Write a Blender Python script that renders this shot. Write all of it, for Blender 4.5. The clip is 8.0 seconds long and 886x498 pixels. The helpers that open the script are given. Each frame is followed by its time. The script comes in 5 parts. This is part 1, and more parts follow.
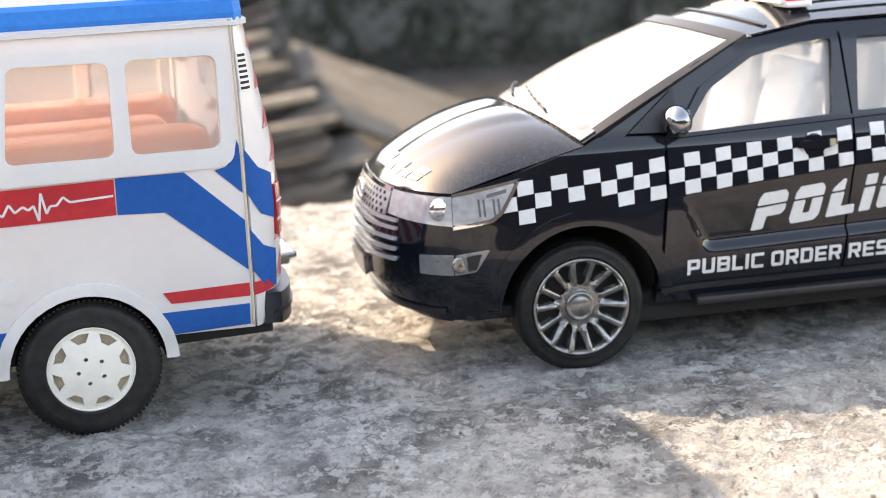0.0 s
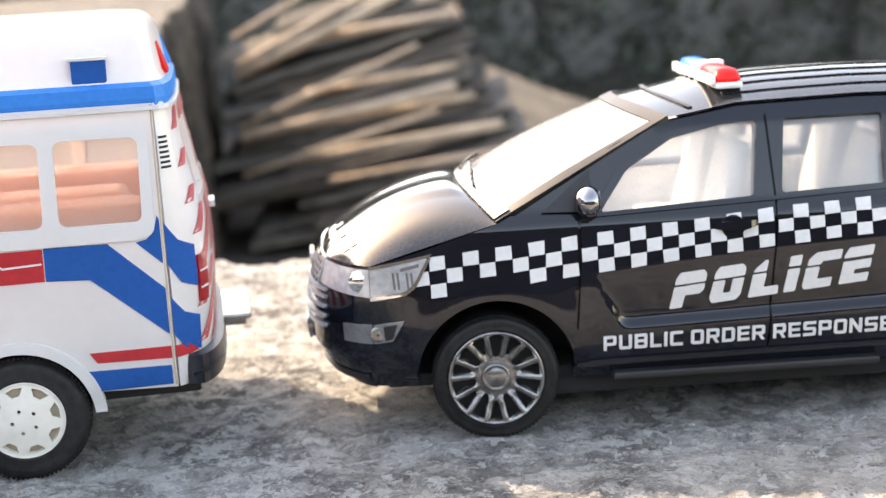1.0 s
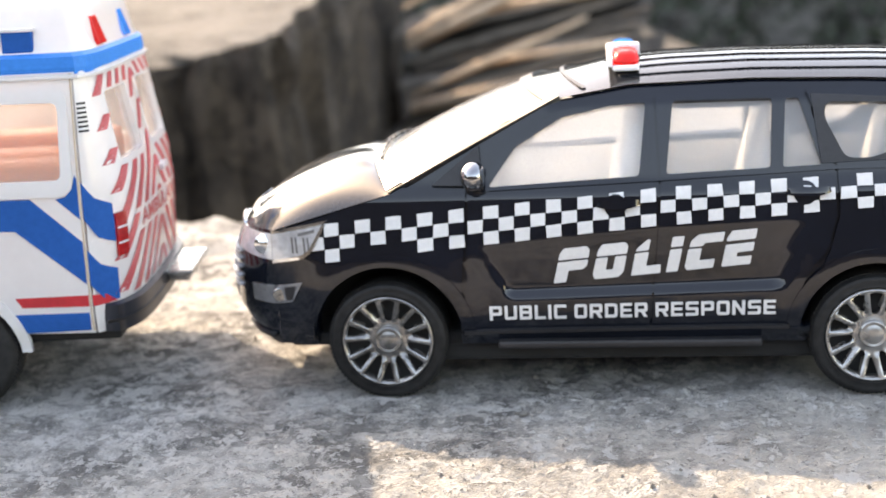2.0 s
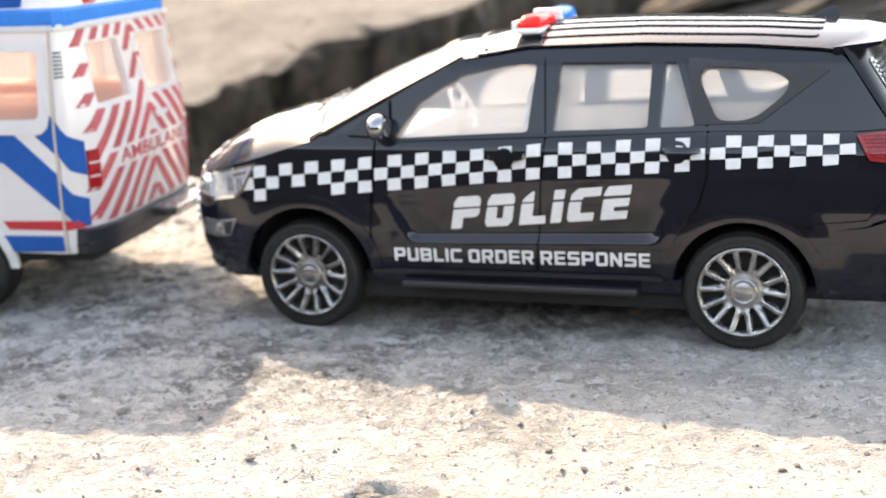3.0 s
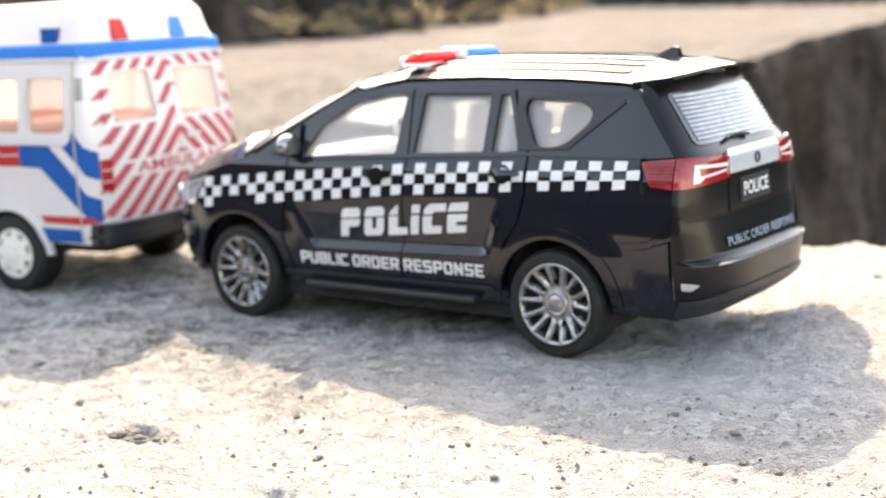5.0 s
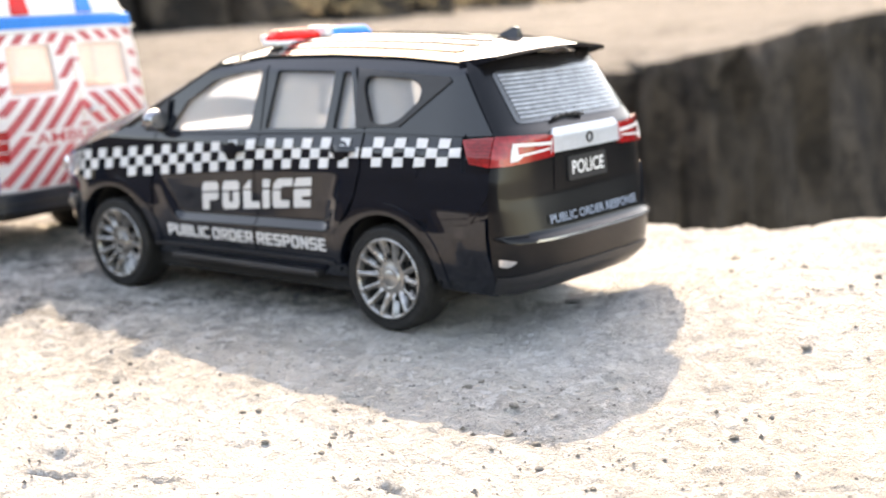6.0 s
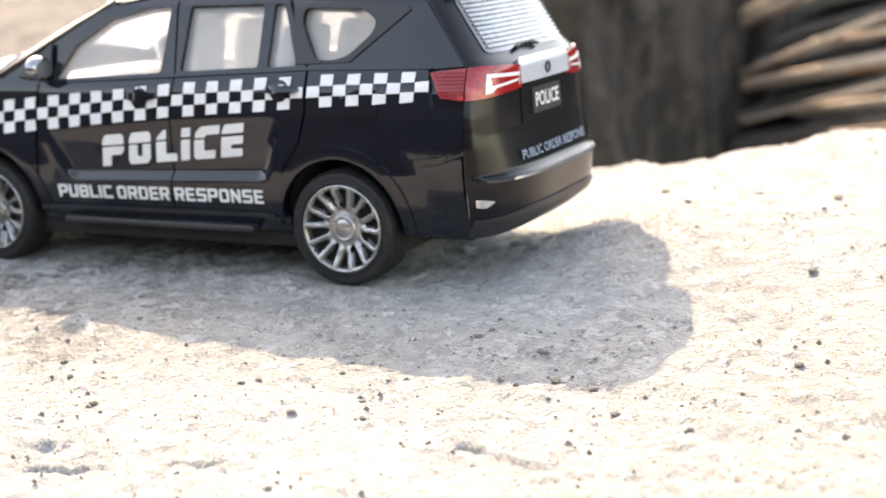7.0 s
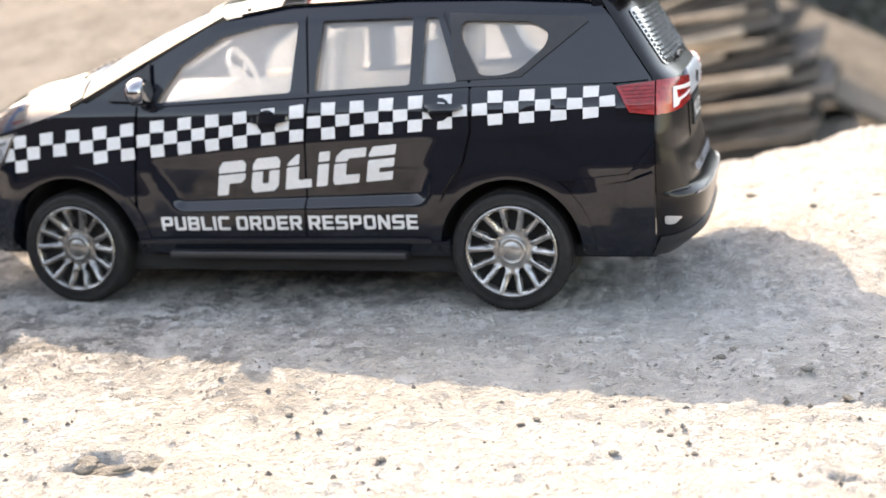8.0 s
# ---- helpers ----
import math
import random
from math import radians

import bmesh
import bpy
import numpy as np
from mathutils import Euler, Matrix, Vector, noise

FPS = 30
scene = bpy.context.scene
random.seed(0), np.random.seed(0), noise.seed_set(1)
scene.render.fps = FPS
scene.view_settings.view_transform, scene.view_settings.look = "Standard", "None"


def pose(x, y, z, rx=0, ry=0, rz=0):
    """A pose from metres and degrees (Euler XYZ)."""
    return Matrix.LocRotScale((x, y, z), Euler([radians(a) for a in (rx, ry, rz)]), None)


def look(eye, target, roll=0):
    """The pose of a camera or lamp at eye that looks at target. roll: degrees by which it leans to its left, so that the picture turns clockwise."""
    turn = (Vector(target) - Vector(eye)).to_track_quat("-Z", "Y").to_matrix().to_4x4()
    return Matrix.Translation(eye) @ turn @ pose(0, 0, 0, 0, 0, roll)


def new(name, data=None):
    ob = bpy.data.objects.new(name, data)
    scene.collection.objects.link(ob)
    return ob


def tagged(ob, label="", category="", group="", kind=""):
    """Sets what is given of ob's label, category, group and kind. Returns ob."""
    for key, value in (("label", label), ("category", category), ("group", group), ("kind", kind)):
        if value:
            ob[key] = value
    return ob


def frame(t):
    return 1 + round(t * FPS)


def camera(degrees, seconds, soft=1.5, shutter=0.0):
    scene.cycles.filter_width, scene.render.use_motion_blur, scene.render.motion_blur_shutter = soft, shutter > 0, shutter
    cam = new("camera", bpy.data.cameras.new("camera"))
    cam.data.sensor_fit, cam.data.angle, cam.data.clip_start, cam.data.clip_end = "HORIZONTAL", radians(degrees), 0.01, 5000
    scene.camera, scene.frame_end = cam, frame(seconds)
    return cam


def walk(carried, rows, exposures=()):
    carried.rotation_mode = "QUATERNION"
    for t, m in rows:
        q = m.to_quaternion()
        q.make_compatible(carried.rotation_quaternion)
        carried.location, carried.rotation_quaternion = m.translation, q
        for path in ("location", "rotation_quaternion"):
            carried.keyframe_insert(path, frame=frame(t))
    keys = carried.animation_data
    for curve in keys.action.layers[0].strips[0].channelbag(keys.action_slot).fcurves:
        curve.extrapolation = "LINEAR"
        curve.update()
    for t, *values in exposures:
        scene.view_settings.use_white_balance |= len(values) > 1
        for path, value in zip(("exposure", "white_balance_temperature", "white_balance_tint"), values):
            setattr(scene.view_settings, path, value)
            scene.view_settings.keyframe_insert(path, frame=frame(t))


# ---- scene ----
from mathutils.geometry import delaunay_2d_cdt

# ---------------------------------------------------------------- camera
cam = camera(35.55, 8.0, soft=1.0)
cam.data.dof.use_dof = True
cam.data.dof.focus_distance = 0.216
cam.data.dof.aperture_fstop = 27.0
PATH = [
    (0, (-0.11351, -0.24992, 0.07879), (-0.07473, -0.05947, 0.03163), -2.49),
    (0.5, (-0.09005, -0.25702, 0.08227), (-0.06307, -0.06444, 0.03552), -2.89),
    (1, (-0.06097, -0.26602, 0.08738), (-0.05427, -0.07070, 0.04489), -3.12),
    (1.5, (-0.03100, -0.27242, 0.08675), (-0.03744, -0.07771, 0.04147), -3.01),
    (1.7, (-0.02111, -0.27366, 0.08686), (-0.03268, -0.07916, 0.04173), -2.80),
    (2.8, (0.05787, -0.28626, 0.08567), (-0.00013, -0.10043, 0.03981), -2.73),
    (3, (0.07320, -0.28564, 0.08221), (0.01023, -0.10149, 0.03617), -2.58),
    (3.5, (0.11139, -0.29069, 0.07869), (0.02528, -0.11481, 0.03810), -3.16),
    (4, (0.14292, -0.28517, 0.07016), (0.04564, -0.11555, 0.02814), -1.92),
    (4.2, (0.15426, -0.28148, 0.06954), (0.05453, -0.11311, 0.02823), -1.85),
    (5.3, (0.20920, -0.25855, 0.07511), (0.08581, -0.10516, 0.03984), -2.22),
    (5.5, (0.21944, -0.25213, 0.07370), (0.09430, -0.10056, 0.03671), -1.85),
    (6, (0.23473, -0.24317, 0.07150), (0.11064, -0.09079, 0.03435), -2.10),
    (6.5, (0.21310, -0.24498, 0.06637), (0.10813, -0.07938, 0.02691), -2.90),
    (7, (0.18033, -0.25459, 0.06534), (0.09251, -0.08031, 0.02160), -2.86),
    (7.5, (0.14256, -0.26342, 0.06868), (0.07309, -0.08151, 0.02305), -3.36),
    (8, (0.09796, -0.27191, 0.07185), (0.04694, -0.08415, 0.02555), -3.21),
]
EXPOSURE = 2.85
walk(cam, [(t, look(eye, target, roll)) for t, eye, target, roll in PATH], [(0.0, EXPOSURE, 10300, 16), (8.0, EXPOSURE, 10300, 16)])

# ---------------------------------------------------------------- light
SUN_AT = Vector((-0.79, 0.80, 1.0)).normalized()
world = bpy.data.worlds.new("sky")
scene.world = world
world.use_nodes = True
sky = world.node_tree.nodes.new("ShaderNodeTexSky")
sky.sky_type = "NISHITA"
sky.sun_disc = False
sky.sun_elevation = math.asin(SUN_AT.z)
sky.sun_rotation = math.atan2(SUN_AT.x, SUN_AT.y)
sky.air_density, sky.dust_density = 1.0, 1.2
world.node_tree.nodes["Background"].inputs[1].default_value = 0.15
world.node_tree.links.new(sky.outputs[0], world.node_tree.nodes["Background"].inputs[0])
sun = new("sun", bpy.data.lights.new("sun", "SUN"))
sun.data.energy = 1.22
sun.data.angle = radians(0.6)
sun.data.color = (1.0, 0.975, 0.94)
sun.matrix_world = look(SUN_AT, (0, 0, 0))


# ---------------------------------------------------------------- materials
def mat(name, color, rough=0.5, metal=0.0, var=0.15, scale=400.0, bump=0.0, coat=0.0, big=60.0, spec=0.5, warm=None):
    """A surface whose colour wanders at two scales, with fine relief."""
    m = bpy.data.materials.new(name)
    m.use_nodes = True
    nt = m.node_tree
    b = nt.nodes["Principled BSDF"]
    b.inputs["Metallic"].default_value = metal
    b.inputs["Coat Weight"].default_value = coat
    b.inputs["Specular IOR Level"].default_value = spec
    co = nt.nodes.new("ShaderNodeTexCoord")
    n1, n2 = nt.nodes.new("ShaderNodeTexNoise"), nt.nodes.new("ShaderNodeTexNoise")
    n1.inputs["Scale"].default_value, n2.inputs["Scale"].default_value = big, scale
    n1.inputs["Detail"].default_value, n2.inputs["Detail"].default_value = 5.0, 4.0
    for n in (n1, n2):
        nt.links.new(co.outputs["Object"], n.inputs["Vector"])
    mx = nt.nodes.new("ShaderNodeMath")
    mx.operation = "ADD"
    nt.links.new(n1.outputs["Fac"], mx.inputs[0])
    nt.links.new(n2.outputs["Fac"], mx.inputs[1])
    ramp = nt.nodes.new("ShaderNodeMapRange")
    ramp.inputs["From Min"].default_value, ramp.inputs["From Max"].default_value = 0.7, 1.3
    nt.links.new(mx.outputs[0], ramp.inputs["Value"])
    mixc = nt.nodes.new("ShaderNodeMix")
    mixc.data_type = "RGBA"
    dark = [c * (1 - var) for c in color]
    light = [min(1.0, c * (1 + var)) for c in (warm or color)]
    mixc.inputs["A"].default_value = (*dark, 1)
    mixc.inputs["B"].default_value = (*light, 1)
    nt.links.new(ramp.outputs[0], mixc.inputs["Factor"])
    nt.links.new(mixc.outputs["Result"], b.inputs["Base Color"])
    rr = nt.nodes.new("ShaderNodeMapRange")
    rr.inputs["To Min"].default_value, rr.inputs["To Max"].default_value = max(0.02, rough * 0.75), min(1.0, rough * 1.3)
    nt.links.new(n1.outputs["Fac"], rr.inputs["Value"])
    nt.links.new(rr.outputs[0], b.inputs["Roughness"])
    if bump:
        bp = nt.nodes.new("ShaderNodeBump")
        bp.inputs["Strength"].default_value = bump
        bp.inputs["Distance"].default_value = 0.0006
        nt.links.new(n2.outputs["Fac"], bp.inputs["Height"])
        nt.links.new(bp.outputs[0], b.inputs["Normal"])
    return m


def clear(name, tint, haze, rough=0.04):
    """Thin clear plastic: lets light through, mirrors at a glance; a milky white share paints in brightness."""
    m = bpy.data.materials.new(name)
    m.use_nodes = True
    nt = m.node_tree
    nt.nodes.remove(nt.nodes["Principled BSDF"])
    out = nt.nodes["Material Output"]
    tr, gl, df, tl = (nt.nodes.new("ShaderNodeBsdf" + k) for k in ("Transparent", "Glossy", "Diffuse", "Translucent"))
    tr.inputs[0].default_value = (*tint, 1)
    gl.inputs["Roughness"].default_value = rough
    df.inputs[0].default_value = tl.inputs[0].default_value = (0.80, 0.82, 0.84, 1)
    white_mix, body, top = (nt.nodes.new("ShaderNodeMixShader") for _ in range(3))
    white_mix.inputs[0].default_value = 0.5
    nt.links.new(df.outputs[0], white_mix.inputs[1])
    nt.links.new(tl.outputs[0], white_mix.inputs[2])
    n = nt.nodes.new("ShaderNodeTexNoise")
    n.inputs["Scale"].default_value = 180.0
    mr = nt.nodes.new("ShaderNodeMapRange")
    mr.inputs["To Min"].default_value, mr.inputs["To Max"].default_value = haze * 0.6, haze * 1.4
    nt.links.new(n.outputs["Fac"], mr.inputs["Value"])
    nt.links.new(mr.outputs[0], body.inputs[0])
    nt.links.new(tr.outputs[0], body.inputs[1])
    nt.links.new(white_mix.outputs[0], body.inputs[2])
    lw, pw, fr = nt.nodes.new("ShaderNodeLayerWeight"), nt.nodes.new("ShaderNodeMath"), nt.nodes.new("ShaderNodeMath")
    pw.operation, fr.operation = "POWER", "MULTIPLY_ADD"
    lw.inputs["Blend"].default_value, pw.inputs[1].default_value = 0.5, 5.0
    fr.inputs[1].default_value, fr.inputs[2].default_value = 0.9, 0.045
    nt.links.new(lw.outputs["Facing"], pw.inputs[0])
    nt.links.new(pw.outputs[0], fr.inputs[0])
    nt.links.new(fr.outputs[0], top.inputs[0])
    nt.links.new(body.outputs[0], top.inputs[1])
    nt.links.new(gl.outputs[0], top.inputs[2])
    nt.links.new(top.outputs[0], out.inputs["Surface"])
    return m


def thin(m, tint, share):
    """Lets some light through a thin moulded shell."""
    nt = m.node_tree
    b = nt.nodes["Principled BSDF"]
    tl = nt.nodes.new("ShaderNodeBsdfTranslucent")
    tl.inputs[0].default_value = (*tint, 1)
    mx = nt.nodes.new("ShaderNodeMixShader")
    mx.inputs[0].default_value = share
    nt.links.new(b.outputs[0], mx.inputs[1])
    nt.links.new(tl.outputs[0], mx.inputs[2])
    nt.links.new(mx.outputs[0], nt.nodes["Material Output"].inputs["Surface"])
    return m


def concrete(name, light, dark, warm, scale, stain=0.5, crust_shade=None):
    """Old cement: pale skin, grey stains, pits and grit."""
    m = bpy.data.materials.new(name)
    m.use_nodes = True
    nt = m.node_tree
    b = nt.nodes["Principled BSDF"]
    b.inputs["Roughness"].default_value = 0.9
    b.inputs["Specular IOR Level"].default_value = 0.25
    co = nt.nodes.new("ShaderNodeTexCoord")

    def noise_at(s, detail, rough=0.6):
        n = nt.nodes.new("ShaderNodeTexNoise")
        n.inputs["Scale"].default_value, n.inputs["Detail"].default_value, n.inputs["Roughness"].default_value = s * scale, detail, rough
        nt.links.new(co.outputs["Object"], n.inputs["Vector"])
        return n

    def ranged(src, a, c, lo=0.0, hi=1.0):
        r = nt.nodes.new("ShaderNodeMapRange")
        r.interpolation_type = "SMOOTHSTEP"
        for k, v in zip(("From Min", "From Max", "To Min", "To Max"), (a, c, lo, hi)):
            r.inputs[k].default_value = v
        nt.links.new(src, r.inputs["Value"])
        return r.outputs[0]

    def mixed(fac, a, c):
        x = nt.nodes.new("ShaderNodeMix")
        x.data_type = "RGBA"
        nt.links.new(fac, x.inputs["Factor"])
        for k, v in (("A", a), ("B", c)):
            if isinstance(v, tuple):
                x.inputs[k].default_value = (*v, 1)
            else:
                nt.links.new(v, x.inputs[k])
        return x.outputs["Result"]

    def times(a, c):
        x = nt.nodes.new("ShaderNodeMath")
        x.operation = "MULTIPLY"
        nt.links.new(a, x.inputs[0])
        nt.links.new(c, x.inputs[1])
        return x.outputs[0]

    n_big, n_mid, n_fine, n_grit = noise_at(9, 6), noise_at(55, 9, 0.72), noise_at(330, 7, 0.72), noise_at(800, 4, 0.65)
    crust, flake, zone = noise_at(150, 9, 0.72), noise_at(190, 9, 0.75), noise_at(24, 4)
    col = mixed(ranged(n_big.outputs["Fac"], 0.40, 0.62), light, warm)
    where = ranged(zone.outputs["Fac"], 0.40, 0.62, 0.25, 1.0)
    if crust_shade:
        # the crust thins out along the ledge; across it, the colour also paints shade
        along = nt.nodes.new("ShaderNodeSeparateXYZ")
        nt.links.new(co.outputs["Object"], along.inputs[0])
        share = times(ranged(along.outputs[0], crust_shade[0], crust_shade[1], 1.0, crust_shade[2]), ranged(along.outputs[1], crust_shade[3], crust_shade[4], 0.3, 1.0))
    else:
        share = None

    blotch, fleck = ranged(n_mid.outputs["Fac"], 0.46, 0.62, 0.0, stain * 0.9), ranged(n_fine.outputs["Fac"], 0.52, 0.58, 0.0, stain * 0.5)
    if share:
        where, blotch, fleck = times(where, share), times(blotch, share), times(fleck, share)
    col = mixed(fleck, mixed(blotch, col, dark), dark)
    col = mixed(times(where, ranged(crust.outputs["Fac"], 0.485, 0.53, 0.0, stain)), col, tuple(c * 0.72 for c in dark))
    col = mixed(ranged(flake.outputs["Fac"], 0.535, 0.56, 0.0, stain * 0.9), col, tuple(min(1.0, c * 1.08) for c in light))
    col = mixed(ranged(n_grit.outputs["Fac"], 0.60, 0.66, 0.0, 0.45), col, tuple(c * 0.5 for c in dark))
    nt.links.new(col, b.inputs["Base Color"])
    def plus(a, k, c):
        x = nt.nodes.new("ShaderNodeMath")
        x.operation = "MULTIPLY_ADD"
        x.inputs[1].default_value = k
        nt.links.new(a, x.inputs[0])
        nt.links.new(c, x.inputs[2])
        return x

    # sharp-edged flakes of the skin, small pits, grit
    pit = nt.nodes.new("ShaderNodeTexVoronoi")
    pit.inputs["Scale"].default_value = 230 * scale
    nt.links.new(co.outputs["Object"], pit.inputs["Vector"])
    flaked = ranged(flake.outputs["Fac"], 0.50, 0.56)
    add = plus(flake.outputs["Fac"], 1.6, n_grit.outputs["Fac"])
    add = plus(flaked, 0.22, add.outputs[0])
    add = plus(ranged(pit.outputs["Distance"], 0.08, 0.26), 0.12, add.outputs[0])
    bp = nt.nodes.new("ShaderNodeBump")
    bp.inputs["Strength"].default_value = 1.0
    bp.inputs["Distance"].default_value = 0.0032
    nt.links.new(add.outputs[0], bp.inputs["Height"])
    nt.links.new(bp.outputs[0], b.inputs["Normal"])
    return m


BLACK = mat("black_gloss_plastic", (0.0042, 0.0060, 0.0105), 0.05, var=0.3, scale=900, coat=0.25, spec=0.4)
DUSTY = mat("dusty_black_plastic", (0.018, 0.019, 0.022), 0.10, var=0.7, scale=1700, big=90, coat=0.2, bump=0.03)
TRIM = mat("black_matt_plastic", (0.016, 0.016, 0.018), 0.42, var=0.3, scale=900)
SATIN = mat("satin_black_plastic", (0.005, 0.005, 0.006), 0.22, var=0.3, scale=900, spec=0.3)
UNDER = mat("dark_underside", (0.012, 0.012, 0.012), 0.8)
RUBBER = mat("black_rubber", (0.010, 0.010, 0.010), 0.6, var=0.45, scale=700, bump=0.2, warm=(0.015, 0.0148, 0.0145), spec=0.3)
SILVER = mat("silver_plastic", (0.34, 0.335, 0.325), 0.26, metal=0.85, var=0.45, scale=500, bump=0.12)
DARKCHROME = mat("smoked_chrome", (0.30, 0.30, 0.31), 0.08, metal=1.0, var=0.1)
CHROME = mat("chrome", (0.78, 0.78, 0.78), 0.09, metal=1.0, var=0.06)
STICKER = mat("white_sticker", (0.64, 0.64, 0.63), 0.38, var=0.07, scale=1200)
SEAT = mat("white_moulded_plastic", (0.87, 0.865, 0.85), 0.45, var=0.04)
RED_LENS = mat("red_lens", (0.30, 0.009, 0.010), 0.14, var=0.5, scale=1200, coat=0.3, bump=0.1)
RED_DARK = mat("dark_red_lens", (0.20, 0.006, 0.007), 0.14, var=0.4, scale=1500)
RED = thin(mat("red_plastic", (0.80, 0.030, 0.025), 0.2, var=0.12, coat=0.3), (1.0, 0.06, 0.05), 0.5)
BLUE = thin(mat("blue_plastic", (0.002, 0.32, 0.82), 0.22, var=0.12, coat=0.3), (0.0, 0.50, 1.0), 0.5)
LENS = mat("clear_lens", (0.58, 0.59, 0.60), 0.12, metal=0.35, var=0.25, scale=700, coat=0.8, bump=0.04)
BOOT = mat("pale_silver_paint", (0.50, 0.53, 0.57), 0.3, metal=0.35, var=0.1, scale=900)
LOUVRE = mat("grey_louvre_glass", (0.24, 0.26, 0.28), 0.2, var=0.4, coat=0.6)
DARKGLASS = mat("dark_tinted_glass", (0.05, 0.055, 0.06), 0.08, var=0.2, coat=0.8)
PLATE_TEXT = mat("worn_print", (0.62, 0.63, 0.63), 0.45, var=0.2, scale=2500)
GREYBAND = mat("pale_blue_print", (0.15, 0.19, 0.25), 0.45, var=0.5, scale=2600)
# the white share stands in for bright sky and ground on the panes
WINDSCREEN = clear("whitened_windscreen", (0.95, 0.95, 0.95), 0.60, 0.05)
PANE = clear("clear_plastic_pane", (0.97, 0.97, 0.96), 0.42)
FOG = mat("dull_silver_lens", (0.26, 0.26, 0.265), 0.22, metal=0.5, var=0.2, scale=900, coat=0.3)
VAN_PANE = clear("hazy_van_pane", (0.96, 0.90, 0.86), 0.30, 0.1)
WHITE = thin(mat("white_gloss_plastic", (0.77, 0.77, 0.765), 0.24, var=0.03, scale=500, coat=0.3), (0.88, 0.87, 0.85), 0.28)
VAN_BLUE = mat("blue_sticker", (0.0005, 0.085, 0.31), 0.5, var=0.1, scale=900, spec=0.08)
VAN_BAND = mat("bright_blue_band", (0.0005, 0.195, 0.58), 0.45, var=0.1, scale=900, spec=0.12)
VAN_RED = mat("red_sticker", (0.50, 0.020, 0.030), 0.35, var=0.15, scale=900)
STRIPE = mat("faded_red_stripe", (0.48, 0.075, 0.085), 0.4, var=0.25, scale=1200)
ORANGE = mat("orange_moulded_plastic", (0.80, 0.25, 0.085), 0.4, var=0.12)
NAVY = mat("navy_bumper", (0.012, 0.016, 0.024), 0.38, var=0.3)
CREAM = mat("cream_wheel_plastic", (0.72, 0.69, 0.62), 0.4, var=0.08)
TAN = mat("tan_plastic", (0.52, 0.42, 0.30), 0.5)
# the final two numbers keep dark stains, and so painted shade, near the cars
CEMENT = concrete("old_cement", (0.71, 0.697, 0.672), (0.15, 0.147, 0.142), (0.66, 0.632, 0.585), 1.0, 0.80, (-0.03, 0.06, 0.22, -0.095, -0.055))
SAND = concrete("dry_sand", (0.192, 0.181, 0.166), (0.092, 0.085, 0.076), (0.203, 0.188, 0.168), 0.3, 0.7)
# brown cut earth, its colour darkened further for the face's shade
CUT = concrete("darkened_cut_earth", (0.066, 0.052, 0.040), (0.016, 0.013, 0.011), (0.082, 0.062, 0.046), 0.1, 1.0)
# near black, only to darken the reflection in the car's side
DARKWALL = mat("dark_reflection_wall", (0.016, 0.018, 0.024), 0.9, var=0.4, scale=8, big=1.5)
GREYSTONE = concrete("grey_sheet", (0.16, 0.148, 0.135), (0.08, 0.073, 0.066), (0.17, 0.153, 0.135), 0.12, 0.6)
BROWNSLAB = concrete("brown_slab", (0.14, 0.124, 0.105), (0.08, 0.071, 0.06), (0.15, 0.13, 0.108), 0.1, 0.6)
DARKSHEET = concrete("dark_sheet", (0.085, 0.075, 0.065), (0.035, 0.031, 0.027), (0.095, 0.08, 0.066), 0.12, 0.6)
RUST = mat("rusty_bar", (0.46, 0.35, 0.26), 0.8, var=0.35, scale=150, big=20, bump=0.4)
DIRT = concrete("brown_dirt", (0.060, 0.054, 0.048), (0.03, 0.027, 0.025), (0.070, 0.062, 0.054), 0.08, 0.7)
WALLMAT = concrete("grimy_render", (0.20, 0.195, 0.19), (0.06, 0.058, 0.056), (0.21, 0.20, 0.185), 0.03, 0.9)
LEAF = mat("dark_leaf", (0.036, 0.050, 0.034), 0.8, var=0.5, scale=30, big=8)
STONE = concrete("grit_stone", (0.58, 0.555, 0.51), (0.34, 0.325, 0.30), (0.48, 0.44, 0.38), 3.0, 0.6)
STRAW = mat("dry_straw", (0.34, 0.25, 0.14), 0.9, var=0.4, scale=60, big=10)


# ---------------------------------------------------------------- mesh helpers (centimetres)
def lerp(a, b, t):
    return a + (b - a) * t


def table(rows, x):
    if x <= rows[0][0]:
        return rows[0][1]
    for (a, p), (b, q) in zip(rows, rows[1:]):
        if x <= b:
            return lerp(p, q, (x - a) / (b - a))
    return rows[-1][1]


def smooth01(v):
    v = max(0.0, min(1.0, v))
    return v * v * (3 - 2 * v)


def part(name, bm, material, parent=None, label="", smooth=None):
    """Links a bmesh, drawn in centimetres, as one mesh object."""
    me = bpy.data.meshes.new(name)
    for v in bm.verts:
        v.co *= 0.01
    if smooth is not None:
        for f in bm.faces:
            f.smooth = smooth
    layer = bm.verts.layers.float_vector.get("true_normal")
    normals = [tuple(v[layer]) for v in bm.verts] if layer else None
    bm.to_mesh(me)
    bm.free()
    if normals:
        me.normals_split_custom_set_from_vertices(normals)
        me.attributes.remove(me.attributes["true_normal"])
    for m in material if isinstance(material, (list, tuple)) else (material,):
        me.materials.append(m)
    ob = new(name, me)
    if parent:
        ob.parent = parent
    return tagged(ob, label) if label else ob


def thing(name, label, category, m=None, group=""):
    ob = new(name)
    ob.empty_display_size = 0.01
    if m:
        ob.matrix_world = m
    return tagged(ob, label, category, group)


